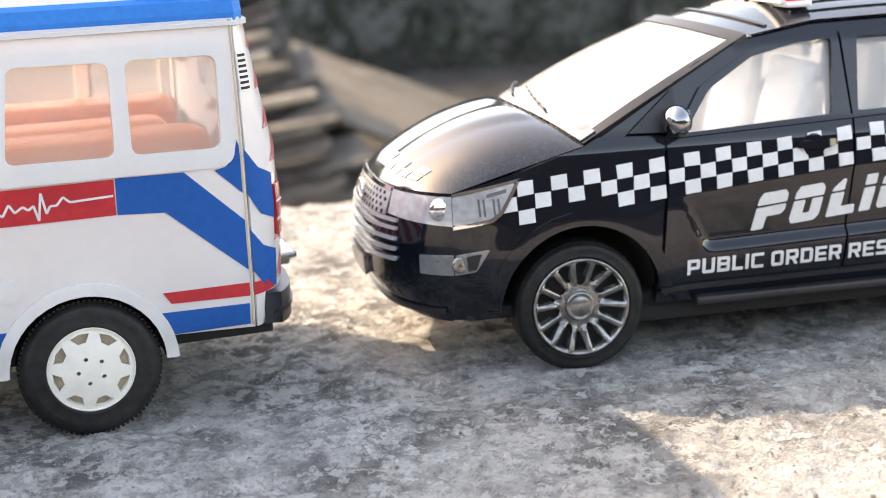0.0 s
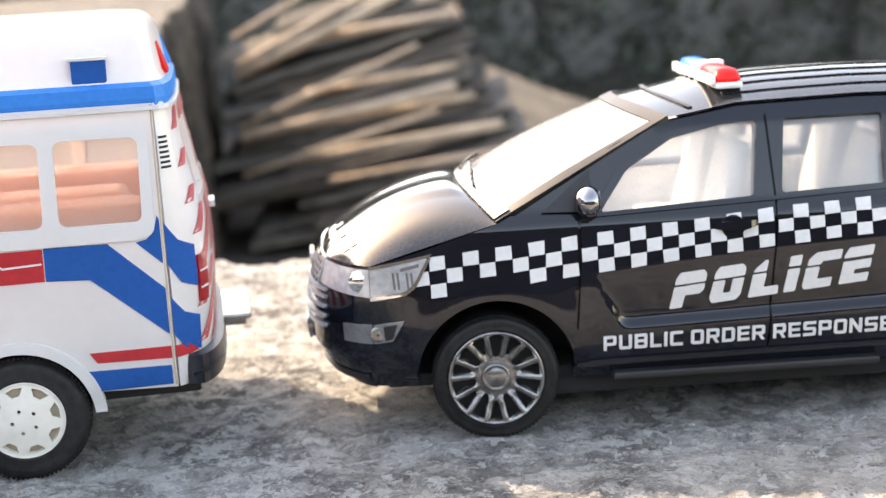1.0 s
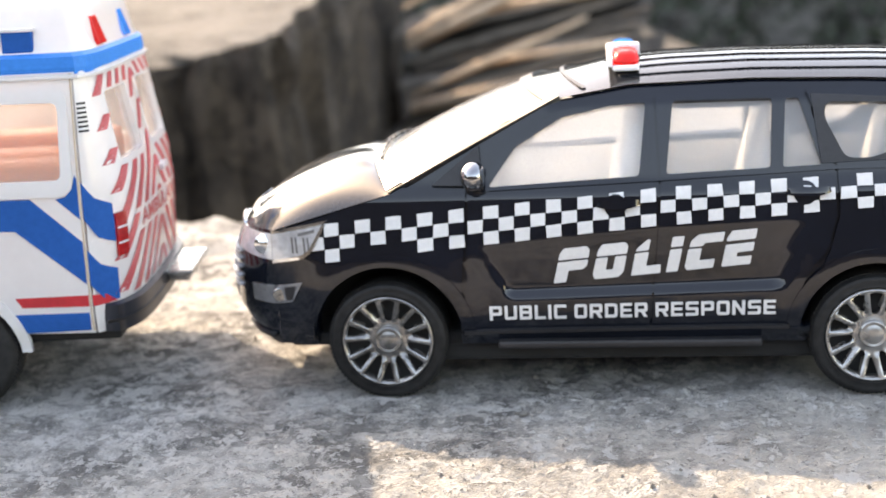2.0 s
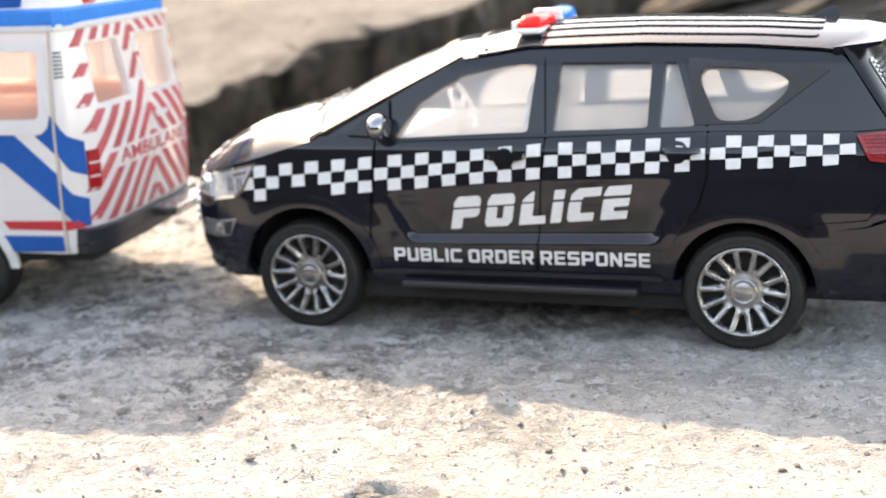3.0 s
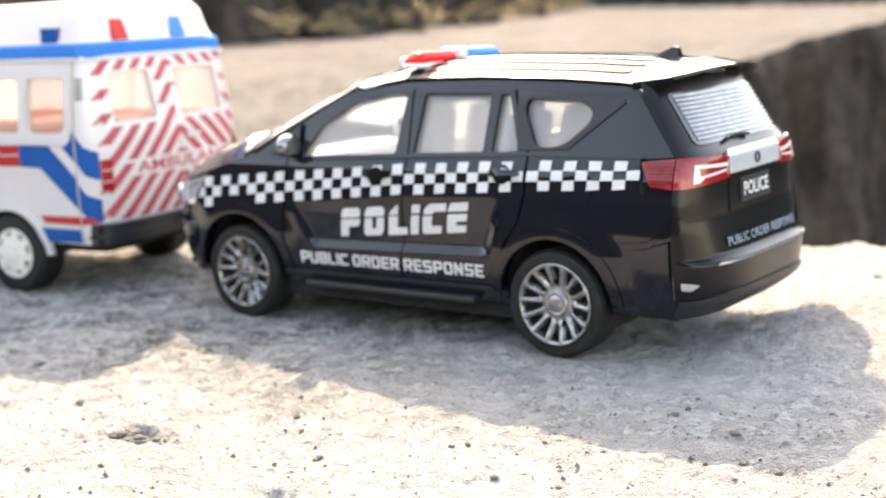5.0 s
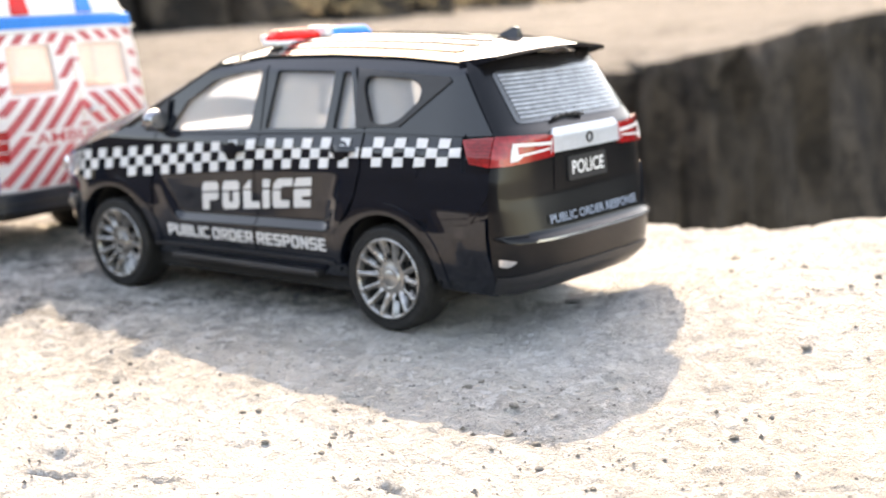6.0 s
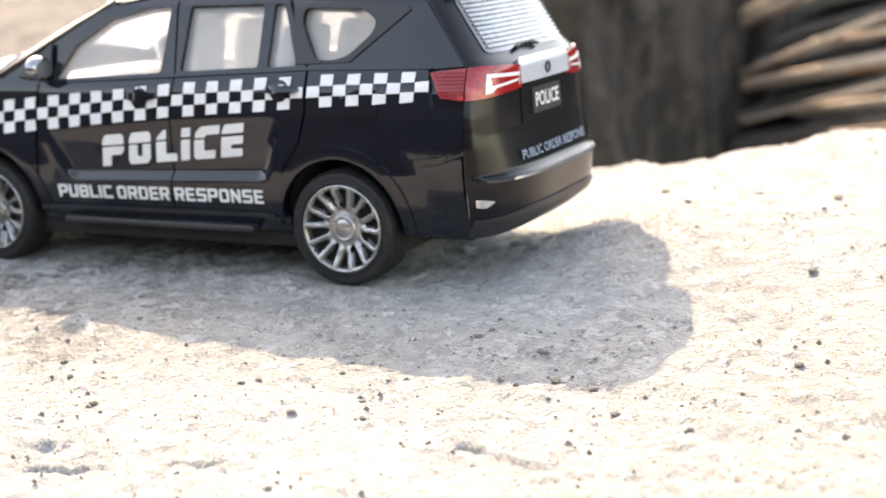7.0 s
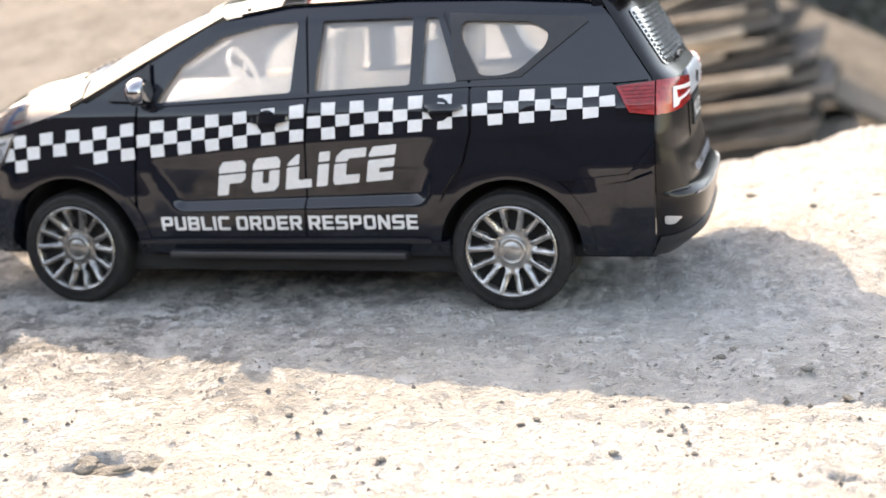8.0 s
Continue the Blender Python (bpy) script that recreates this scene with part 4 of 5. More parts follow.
        bm = bmesh.new()
        patch(bm, surf, out, [(-2.98, 1.29), (-2.98, 1.345), (2.98, 1.385), (2.98, 1.33)], (), 0.085, 0.12, (0.3, 0.1))
        part("sill_edge", bm, TRIM, sill)
        bm = bmesh.new()
        block(bm, -2.35, 2.50, min(s * 2.5, s * 3.0), max(s * 2.5, s * 3.0), 0.99, 1.14, 0.05)
        part("side_step", bm, TRIM, car)
        # chrome-edged belt line
        bm = bmesh.new()
        patch(bm, surf, out, [(-2.7, 3.95), (-2.7, 4.01), (0.66, 4.13), (3.82, 4.25), (6.5, 4.25), (6.5, 4.20), (3.82, 4.19), (0.66, 4.06)], (), 0.04, 0.06, (0.5, 0.2))
        part("belt_moulding", bm, BLACK, car)
        for name, win in (("front_window", WIN_1), ("rear_window", WIN_2), ("rear_vent_window", WIN_3), ("quarter_window", WIN_4)):
            bm = bmesh.new()
            patch(bm, surf, out, win, (), -0.10, 0.0, (0.5, 0.35))
            part(name, bm, PANE, car, "clear hazy plastic pane")
        # door handles
        for dd, x0, z0 in ((d1, -0.46, 3.69), (d2, 2.92, 3.84)):
            bm = bmesh.new()
            patch(bm, surf, out, arc(x0 + 0.33, z0 - 0.04, 0.21, 0, 340, 14), (), 0.034, 0.03, (0.2, 0.2))
            grip = lambda a, b, x0=x0, z0=z0, s=s, surf=surf: surf(x0 + a, z0 + b) + Vector((0, s * 0.16 * math.sin(math.pi * max(0.0, min(1.0, a / 0.78))) ** 0.6, 0))
            patch(bm, grip, out, [(0.0, -0.06), (0.04, 0.05), (0.3, 0.09), (0.74, 0.07), (0.78, -0.03), (0.5, -0.08)], (), 0.02, 0.14, (0.1, 0.06))
            part("door_handle", bm, BLACK, dd)
        # mirrors
        bm = bmesh.new()
        y = s * (half_width(-2.7, 4.3) + 0.28)
        bmesh.ops.create_uvsphere(bm, u_segments=20, v_segments=12, radius=1, matrix=Matrix.Translation((-2.70, y, 4.28)) @ Matrix.Diagonal((0.25, 0.34, 0.27, 1)))
        for v in bm.verts:
            v.co.x = min(v.co.x, -2.52)
        m = part("door_mirror", bm, DARKCHROME, car, "smoked chrome rounded door mirror", True)
        bm = bmesh.new()
        rim = [bm.verts.new((-2.512, y + 0.25 * math.cos(2 * math.pi * k / 20), 4.28 + 0.19 * math.sin(2 * math.pi * k / 20))) for k in range(20)]
        low = [bm.verts.new((-2.53, v.co.y, v.co.z)) for v in rim]
        bm.faces.new(rim)
        for k in range(20):
            bm.faces.new((rim[k], low[k], low[(k + 1) % 20], rim[(k + 1) % 20]))
        bmesh.ops.recalc_face_normals(bm, faces=bm.faces)
        part("mirror_glass", bm, DARKGLASS, m)
        bm = bmesh.new()
        block(bm, -2.78, -2.62, y - 0.28, y + 0.26, 4.04, 4.16, 0.05)
        block(bm, -2.75, -2.61, s * half_width(-2.7, 4.1) - 0.12, s * half_width(-2.7, 4.1) + 0.2, 3.98, 4.10, 0.03)
        part("mirror_foot", bm, BLACK, m)
        bm = bmesh.new()
        patch(bm, surf, out, [(-3.5, 4.08), (-2.62, 4.78), (-2.55, 4.05)], (), 0.02, 0.06)
        part("mirror_triangle", bm, TRIM, car)
        # wheels
        for cx, name in ((-4.45, "front_wheel"), (4.5, "rear_wheel")):
            wheel(name, car, (cx, s * 2.90, 1.15), s, 1.15, 0.87, 0.85, 14, SILVER, UNDER, "black rubber tyre on a silver spoked rim")
    near, out = car_side(-1), (0, -1, 0)

    # checker stickers on the side that shows
    def checks(parent, x0, x1, cols, skip=()):
        for c in range(cols):
            for r in range(3):
                if (c + r) % 2 == 0 or (c, r) in skip:
                    continue
                xa, xb = lerp(x0, x1, c / cols) + 0.008, lerp(x0, x1, (c + 1) / cols) - 0.008
                loop = []
                for x, k in ((xa, r + 1), (xa, r), (xb, r), (xb, r + 1)):
                    loop.append((x + random.uniform(-0.008, 0.008), lerp(band_top(x), band_low(x), k / 3) + random.uniform(-0.008, 0.008)))
                bm = bmesh.new()
                patch(bm, near, out, loop, (), 0.03, 0.02, (0.5, 0.3))
                part("checker_square", bm, STICKER, parent)
    random.seed(4)
    checks(car, -5.84, -2.90, 10, ((3, 2), (5, 2)))
    checks(car, -2.84, 0.61, 12)
    checks(car, 0.675, 3.78, 11)
    checks(car, 3.865, 6.48, 9)

    # the big word, in slanted blocks with a slit
    def word_point(a, b):
        return (-1.29 + a * 3.57 + b * 0.13, lerp(2.21, 2.52, a) + b * 0.67)
    glyphs = {
        "p": [[(0, 0), (0.40, 0), (0.42, 0.34), (0.88, 0.34), (1, 0.44), (1, 0.61), (0.02, 0.61)], [(0.02, 0.67), (1, 0.67), (1, 0.88), (0.88, 1), (0.14, 1), (0.03, 0.84)]],
        "o": [[(0, 0.14), (0.10, 0), (0.86, 0), (1, 0.14), (1, 0.61), (0.64, 0.61), (0.64, 0.24), (0.40, 0.24), (0.40, 0.61), (0.02, 0.61)], [(0.02, 0.67), (1, 0.67), (1, 0.88), (0.88, 1), (0.14, 1), (0.03, 0.84)]],
        "l": [[(0, 0), (1.0, 0), (0.96, 0.24), (0.46, 0.24), (0.46, 0.64), (0.0, 0.64)], [(0.0, 0.70), (0.44, 0.70), (0.44, 1), (0.34, 1), (0.06, 0.80)]],
        "i": [[(0, 0), (1, 0), (1, 0.64), (0.0, 0.64)], [(0.0, 0.72), (1, 0.72), (1, 1), (0.0, 1)]],
        "c": [[(0, 0.10), (0.08, 0), (0.86, 0), (0.86, 0.25), (0.40, 0.25), (0.40, 0.60), (0.0, 0.60)], [(0.02, 0.66), (0.42, 0.66), (0.46, 0.74), (1, 0.74), (1, 1), (0.24, 1), (0.04, 0.84)]],
        "e": [[(0, 0), (1, 0), (1, 0.24), (0.46, 0.24), (0.46, 0.38), (1, 0.38), (1, 0.62), (0, 0.62)], [(0.0, 0.72), (1, 0.72), (1, 1), (0.12, 1), (0.0, 0.80)]],
    }
    spans = [("p", 0.0, 0.158), ("o", 0.197, 0.355), ("l", 0.398, 0.548), ("i", 0.576, 0.636), ("c", 0.668, 0.838), ("e", 0.856, 1.0)]
    bm = bmesh.new()
    for g, a, b in spans:
        for loop in glyphs[g]:
            patch(bm, near, out, rounded([word_point(lerp(a, b, p[0]), p[1]) for p in loop], 0.015, 1), (), 0.018, 0.022, (0.12, 0.1))
    part("police_lettering", bm, STICKER, car, "white slanted block letters reading POLICE")
    bm = bmesh.new()
    for loop, holes in square_word("PUBLIC ORDER RESPONSE"):
        at = lambda q: (-2.50 + q[0] * 5.24, lerp(1.53, 1.58, q[0]) + q[1] * 0.275)
        patch(bm, near, out, [at(q) for q in loop], [[at(q) for q in h] for h in holes], 0.018, 0.02, (0.3, 0.2))
    part("slogan_lettering", bm, STICKER, car, "white square letters reading PUBLIC ORDER RESPONSE")

    # nose
    bm = bmesh.new()
    grid(bm, car_nose, -1, 1, 36, 0.95, 3.28, 18, (-1, 0, 0))
    nose = part("front_bumper", bm, BLACK, car)
    for s in (-1, 1):
        bm = bmesh.new()
        o = (-1, s * 0.4, 0)
        patch(bm, car_nose, o, [(s * 0.60, 2.82), (s * 0.58, 3.22), (s * 0.999, 3.22), (s * 0.999, 2.72)], (), 0.035, 0.09, (0.06, 0.15))
        patch(bm, car_side(s), (0, s, 0), rounded([(NOSE_X, 2.72), (NOSE_X, 3.22), (-5.72, 3.40), (-5.56, 3.44), (-5.84, 2.96), (-6.0, 2.84)], 0.05), (), 0.035, 0.09, (0.2, 0.15))
        lamp = part("headlight", bm, LENS, car, "clear plastic headlight with a round lens")
        bm = bmesh.new()
        c = car_nose(s * 0.955, 3.0)
        lathe(bm, [(0.20, 0.02), (0.19, 0.06), (0.15, 0.05), (0.13, 0.075), (0.02, 0.09)], (c.x, c.y, c.z), 24, s)
        part("lamp_ring", bm, CHROME, lamp)
        bm = bmesh.new()
        for x in (-6.18, -6.10, -5.94, -5.86):
            patch(bm, car_side(s), (0, s, 0), [(x, 2.88), (x - 0.02, 3.18), (x + 0.015, 3.18), (x + 0.035, 2.88)], (), 0.045, 0.03, (0.2, 0.2))
        patch(bm, car_side(s), (0, s, 0), [(-6.05, 3.20), (-5.72, 3.28), (-5.72, 3.34), (-6.05, 3.26)], (), 0.045, 0.03, (0.2, 0.2))
        part("lamp_fin", bm, FOG, lamp)
        bm = bmesh.new()
        patch(bm, car_side(s), (0, s, 0), [(NOSE_X, 3.215), (NOSE_X, 3.27), (-5.62, 3.47), (-5.48, 3.50), (-5.56, 3.43)], (), 0.05, 0.05, (0.3, 0.1))
        patch(bm, car_side(s), (0, s, 0), [(NOSE_X, 2.66), (NOSE_X, 2.72), (-6.0, 2.84), (-5.84, 2.96), (-5.58, 3.40), (-5.50, 3.44), (-5.78, 2.93), (-5.96, 2.78)], (), 0.05, 0.05, (0.3, 0.1))
        part("lamp_trim", bm, CHROME, lamp)
        bm = bmesh.new()
        patch(bm, car_side(s), (0, s, 0), rounded([(NOSE_X, 1.85), (-6.58, 2.22), (-6.02, 2.32), (-6.25, 1.92)], 0.04), (), 0.03, 0.06, (0.3, 0.15))
        patch(bm, car_nose, o, [(s * 0.86, 1.86), (s * 0.86, 2.20), (s * 0.999, 2.22), (s * 0.999, 1.85)], (), 0.03, 0.06, (0.05, 0.15))
        fog = part("fog_lamp", bm, FOG, car, "silver fog lamp in the bumper")
        bm = bmesh.new()
        c = car_side(s)(-6.52, 2.04)
        lathe(bm, [(0.15, 0.02), (0.13, 0.06), (0.10, 0.055), (0.02, 0.06)], (c.x, c.y, c.z), 20, s)
        part("fog_ring", bm, SILVER, fog)
        bm = bmesh.new()
        patch(bm, car_side(s), (0, s, 0), [(-6.38, 1.93), (-6.40, 2.19), (-6.16, 2.24), (-6.24, 1.97)], (), 0.04, 0.03, (0.2, 0.2))
        part("fog_insert", bm, TRIM, fog)
    bm = bmesh.new()
    patch(bm, car_nose, (-1, 0, 0), [(-0.56, 2.78), (-0.56, 3.18), (0.56, 3.18), (0.56, 2.78)], (), 0.03, 0.06, (0.08, 0.15))
    grille = part("grille", bm, BOOT, car, "silver honeycomb front grille")
    bm = bmesh.new()
    for r in range(4):
        for c in range(15):
            u, z = -0.52 + 0.074 * (c + 0.5 * (r % 2)), 2.82 + 0.1 * r
            patch(bm, car_nose, (-1, 0, 0), [(u - 0.020, z), (u - 0.010, z + 0.032), (u + 0.010, z + 0.032), (u + 0.020, z), (u + 0.010, z - 0.032), (u - 0.010, z - 0.032)], (), 0.036, 0.0, (1, 1))
    part("grille_mesh", bm, UNDER, grille)
    for z in (2.02, 2.20, 2.38, 2.56, 2.70):
        bm = bmesh.new()
        patch(bm, car_nose, (-1, 0, 0), [(-0.70, z), (-0.70, z + 0.06), (0.70, z + 0.06), (0.70, z)], (), 0.06, 0.1, (0.08, 0.1))
        part("grille_bar", bm, BOOT, grille)
    bm = bmesh.new()
    patch(bm, car_nose, (-1, 0, 0.3), [(-0.56, 3.18), (-0.54, 3.25), (0.54, 3.25), (0.56, 3.18)], (), 0.04, 0.06, (0.06, 0.06))
    part("grille_strip", bm, CHROME, grille, "chrome strip over the grille")
    bm = bmesh.new()
    c = car_nose(0, 3.0)
    for k in range(20):
        a, b = 2 * math.pi * k / 20, 2 * math.pi * (k + 1) / 20
        bar(bm, (c.x - 0.10, 0.26 * math.cos(a), c.z + 0.17 * math.sin(a)), (c.x - 0.10, 0.26 * math.cos(b), c.z + 0.17 * math.sin(b)), 0.035, n=6)
    part("badge", bm, CHROME, grille)
    bm = bmesh.new()
    patch(bm, car_nose, (-1, 0, 0), rounded([(-0.28, 1.55), (-0.28, 1.92), (0.28, 1.92), (0.28, 1.55)], 0.04), (), 0.10, 0.12, (0.1, 0.2))
    part("number_plate", bm, SILVER, car, "blank silver number plate")
    bm = bmesh.new()
    patch(bm, car_nose, (-1, 0, 0), [(-0.97, 1.12), (-0.97, 1.20), (0.97, 1.20), (0.97, 1.12)], (), 0.06, 0.1, (0.08, 0.1))
    part("bumper_lip", bm, TRIM, nose)

    # bonnet, windscreen, roof
    up = (-0.2, 0, 1)
    bm = bmesh.new()
    grid(bm, car_hood, -1, 1, 90, 0, 1.0, 40, up)
    hood = part("bonnet", bm, DUSTY, car, "dusty glossy black bonnet with two raised creases")
    for r in range(6):
        for c in range(2):
            u, v = -0.72 + 0.13 * r, 0.84 + 0.055 * c
            if (r + c) % 2 == 0 or c == 1:
                bm = bmesh.new()
                patch(bm, car_hood, up, [(u, v), (u + 0.10, v), (u + 0.10, v + 0.045), (u, v + 0.045)], (), 0.02, 0.02, (0.05, 0.03))
                part("checker_square", bm, STICKER, hood)
    bm = bmesh.new()
    patch(bm, car_screen, (-1, 0, 1), [(-0.99, 0.0), (-0.99, 1.0), (0.99, 1.0), (0.99, 0.0)], ([(-0.93, 0.10), (0.93, 0.10), (0.935, 0.93), (-0.935, 0.93)],), 0.03, 0.14, (0.12, 0.12))
    part("windscreen_frame", bm, TRIM, car)
    bm = bmesh.new()
    patch(bm, car_screen, (-1, 0, 1), [(-0.95, 0.06), (0.95, 0.06), (0.95, 0.95), (-0.95, 0.95)], (), 0.0, 0.0, (0.12, 0.12))
    part("windscreen", bm, WINDSCREEN, car, "clear plastic windscreen whitened for brightness")
    bm = bmesh.new()
    patch(bm, car_screen, (-1, 0, 1), [(-0.97, 0.0), (-0.97, 0.09), (0, 0.12), (0.97, 0.09), (0.97, 0.0)], (), 0.06, 0.06, (0.1, 0.1))
    part("cowl_panel", bm, SILVER, car)
    for u0, u1 in ((-0.55, 0.05), (0.05, 0.62)):
        bm = bmesh.new()
        p = [car_screen(lerp(u0, u1, k / 6), 0.05 + 0.10 * k / 6) + Vector((-0.06, 0, 0.08)) for k in range(7)]
        for a, b in zip(p, p[1:]):
            bar(bm, a, b, 0.025, n=6)
        part("wiper", bm, TRIM, car)
    bm = bmesh.new()
    grid(bm, car_roof, -1, 1, 36, 0, 1, 40, (0, 0, 1))
    roof = part("roof", bm, DUSTY, car, "dusty black ribbed roof")
    # white panel added under the roof, also to bounce light
    bm = bmesh.new()
    grid(bm, lambda u, v: car_roof(u, v) - Vector((0, 0, 0.16)), -0.9, 0.9, 12, 0.05, 0.96, 14, (0, 0, -1))
    part("roof_bounce_panel", bm, SEAT, roof)
    for k in range(8):
        u = -0.77 + 0.22 * k
        bm = bmesh.new()
        patch(bm, car_roof, (0, 0, 1), rounded([(u - 0.05, 0.17), (u + 0.05, 0.17), (u + 0.05, 0.90), (u - 0.05, 0.90)], 0.03), (), 0.03, 0.035, (0.2, 0.06))
        part("roof_rib", bm, DUSTY, roof)
    bm = bmesh.new()
    patch(bm, car_roof, (0, 0, 1), [(-0.92, 0.065), (-0.92, 0.075), (0, 0.075), (0.92, 0.075), (0.92, 0.065), (0, 0.065)], (), 0.03, 0.04, (0.1, 0.1))
    part("roof_seam", bm, TRIM, roof)
    bm = bmesh.new()
    fin = [(5.35, 6.03), (5.85, 6.28), (5.98, 6.26), (6.02, 6.02)]
    a = [bm.verts.new((x, -0.13 if z < 6.1 else -0.04, z)) for x, z in fin]
    b = [bm.verts.new((x, 0.13 if z < 6.1 else 0.04, z)) for x, z in fin]
    bm.faces.new(a)
    bm.faces.new(b[::-1])
    for i in range(4):
        bm.faces.new((a[i], b[i], b[(i + 1) % 4], a[(i + 1) % 4]))
    bmesh.ops.recalc_face_normals(bm, faces=bm.faces)
    part("antenna_fin", bm, BLACK, car)

    # light bar on the roof
    bm = bmesh.new()
    block(bm, -0.13, 0.37, -1.72, 1.72, 5.97, 6.08, 0.05)
    base = part("light_bar", bm, SEAT, car, "red and blue light bar with a white base")
    for s, m, name in ((-1, RED, "red_lens"), (1, BLUE, "blue_lens")):
        bm = bmesh.new()
        block(bm, -0.16, 0.40, min(s * 0.12, s * 1.70), max(s * 0.12, s * 1.70), 6.08, 6.33, 0.12, None, 0.74)
        part(name, bm, m, base, smooth=True)
    bm = bmesh.new()
    block(bm, -0.18, 0.42, -0.13, 0.13, 6.06, 6.36, 0.06)
    block(bm, -0.23, -0.12, -1.66, 1.66, 6.04, 6.22, 0.04)
    part("bar_centre", bm, SEAT, base)
    bm = bmesh.new()
    for s in (-1, 1):
        block(bm, 0.0, 0.24, s * 1.1 - 0.15, s * 1.1 + 0.15, 5.82, 6.0, 0.03)
    part("bar_foot", bm, RED, base)

    # tail
    bm = bmesh.new()
    glass = [(-0.78, 4.40), (-0.84, 5.44), (0.84, 5.44), (0.78, 4.40)]
    patch(bm, car_tail, (1, 0, 0.3), [(-0.9999, 1.0), (-0.9999, 5.70), (0.9999, 5.70), (0.9999, 1.0)], (), 0.0, 0.0, (0.04, 0.12))
    part("tailgate", bm, SATIN, car)
    bm = bmesh.new()
    patch(bm, car_tail, (1, 0, 0.3), rounded(glass, 0.1), (), 0.02, 0.03, (0.08, 0.15))
    rg = part("rear_glass", bm, DARKGLASS, car, "dark rear glass with pale louvre lines")
    for k in range(11):
        bm = bmesh.new()
        z = 4.49 + 0.083 * k
        w = lerp(0.73, 0.79, k / 10)
        patch(bm, car_tail, (1, 0, 0.3), [(-w, z), (-w, z + 0.052), (w, z + 0.052), (w, z)], (), 0.045, 0.03, (0.1, 0.1))
        part("louvre", bm, LOUVRE, rg)
    bm = bmesh.new()
    p = [car_tail(0.10 - 0.45 * k / 5, 4.44 + 0.05 * math.sin(math.pi * k / 5)) + Vector((0.08, 0, 0)) for k in range(6)]
    for a, b in zip(p, p[1:]):
        bar(bm, a, b, 0.035, n=6)
    part("rear_wiper", bm, TRIM, rg)
    bm = bmesh.new()
    patch(bm, car_tail, (1, 0, 0), [(-0.50, 3.78), (-0.50, 4.10), (-0.46, 4.22), (0.46, 4.22), (0.50, 4.10), (0.50, 3.78)], (), 0.07, 0.1, (0.1, 0.15))
    bar_ = part("boot_trim", bm, BOOT, car, "silver trim bar between the tail lights")
    bm = bmesh.new()
    c = car_tail(0.02, 3.98)
    for k in range(16):
        a, b = 2 * math.pi * k / 16, 2 * math.pi * (k + 1) / 16
        bar(bm, (c.x + 0.09, c.y + 0.10 * math.cos(a), c.z + 0.10 * math.sin(a)), (c.x + 0.09, c.y + 0.10 * math.cos(b), c.z + 0.10 * math.sin(b)), 0.022, n=5)
    part("badge", bm, TRIM, bar_)
    for s in (-1, 1):
        bm = bmesh.new()
        patch(bm, car_tail, (1, s * 0.5, 0), [(s * 0.46, 3.72), (s * 0.48, 4.14), (s * 0.8, 4.19), (s * 0.999, 4.20), (s * 0.999, 3.62)], (), 0.07, 0.12, (0.06, 0.15))
        patch(bm, car_side(s), (0, s, 0), [(7.15, 3.62), (6.72, 3.68), (6.48, 4.13), (7.15, 4.20)], (), 0.06, 0.12, (0.2, 0.15))
        tl = part("tail_light", bm, RED_LENS, car, "red wedge-shaped tail light")
        bm = bmesh.new()
        o = lambda u, z: (s * u, z)
        patch(bm, car_tail, (1, s * 0.5, 0), [o(0.50, 4.02), o(0.90, 4.06), o(0.90, 3.70), o(0.84, 3.72), o(0.80, 3.80), o(0.52, 3.86), o(0.52, 3.90), o(0.84, 3.84), o(0.86, 3.99), o(0.50, 3.95)], (), 0.085, 0.03, (0.05, 0.1))
        part("light_guide", bm, STICKER, tl)
        for k in range(7):
            z = 3.71 + 0.064 * k
            bm = bmesh.new()
            patch(bm, car_side(s), (0, s, 0), [(6.74 - 0.03 * k, z), (6.74 - 0.03 * k, z + 0.025), (7.14, z + 0.03), (7.14, z + 0.005)], (), 0.075, 0.03, (0.2, 0.2))
            part("lens_ridge", bm, RED_DARK, tl)
        bm = bmesh.new()
        patch(bm, car_tail, (1, s * 0.5, 0), rounded([o(0.90, 1.74), o(0.985, 1.80), o(0.985, 1.64), o(0.95, 1.62)], 0.02), (), 0.02, 0.05, (0.03, 0.1))
        part("rear_reflector", bm, CHROME, car)
        bm = bmesh.new()
        patch(bm, car_side(s), (0, s, 0), [(5.75, 2.52), (6.70, 2.60), (7.15, 3.16), (7.15, 3.06), (6.75, 2.48), (5.75, 2.42)], (), 0.04, 0.06, (0.3, 0.2))
        part("bumper_crease", bm, BLACK, car)
        # the bumper's raised horn under the tail light
        bm = bmesh.new()
        horn = lambda x, z, s=s: car_side(s)(x, z) + Vector((0, s * 0.10 * smooth01((x - 6.25) / 0.6) * (1 - smooth01((z - 2.6) / 0.6)) * smooth01((z - 1.5) / 0.5), 0))
        patch(bm, horn, (0, s, 0), [(6.25, 1.55), (6.20, 2.40), (6.72, 2.48), (7.14, 2.62), (7.14, 1.55)], (), 0.012, 0.02, (0.08, 0.06), bend=0.05)
        part("bumper_horn", bm, BLACK, car)
        bm = bmesh.new()
        patch(bm, car_tail, (1, s * 0.5, 0), [o(0.9995, 2.20), o(0.9995, 3.18), o(0.95, 3.06), o(0.86, 2.62), o(0.78, 2.28), o(0.80, 2.20)], (), 0.05, 0.09, (0.03, 0.08))
        part("bumper_wedge", bm, SATIN, car)
    bm = bmesh.new()
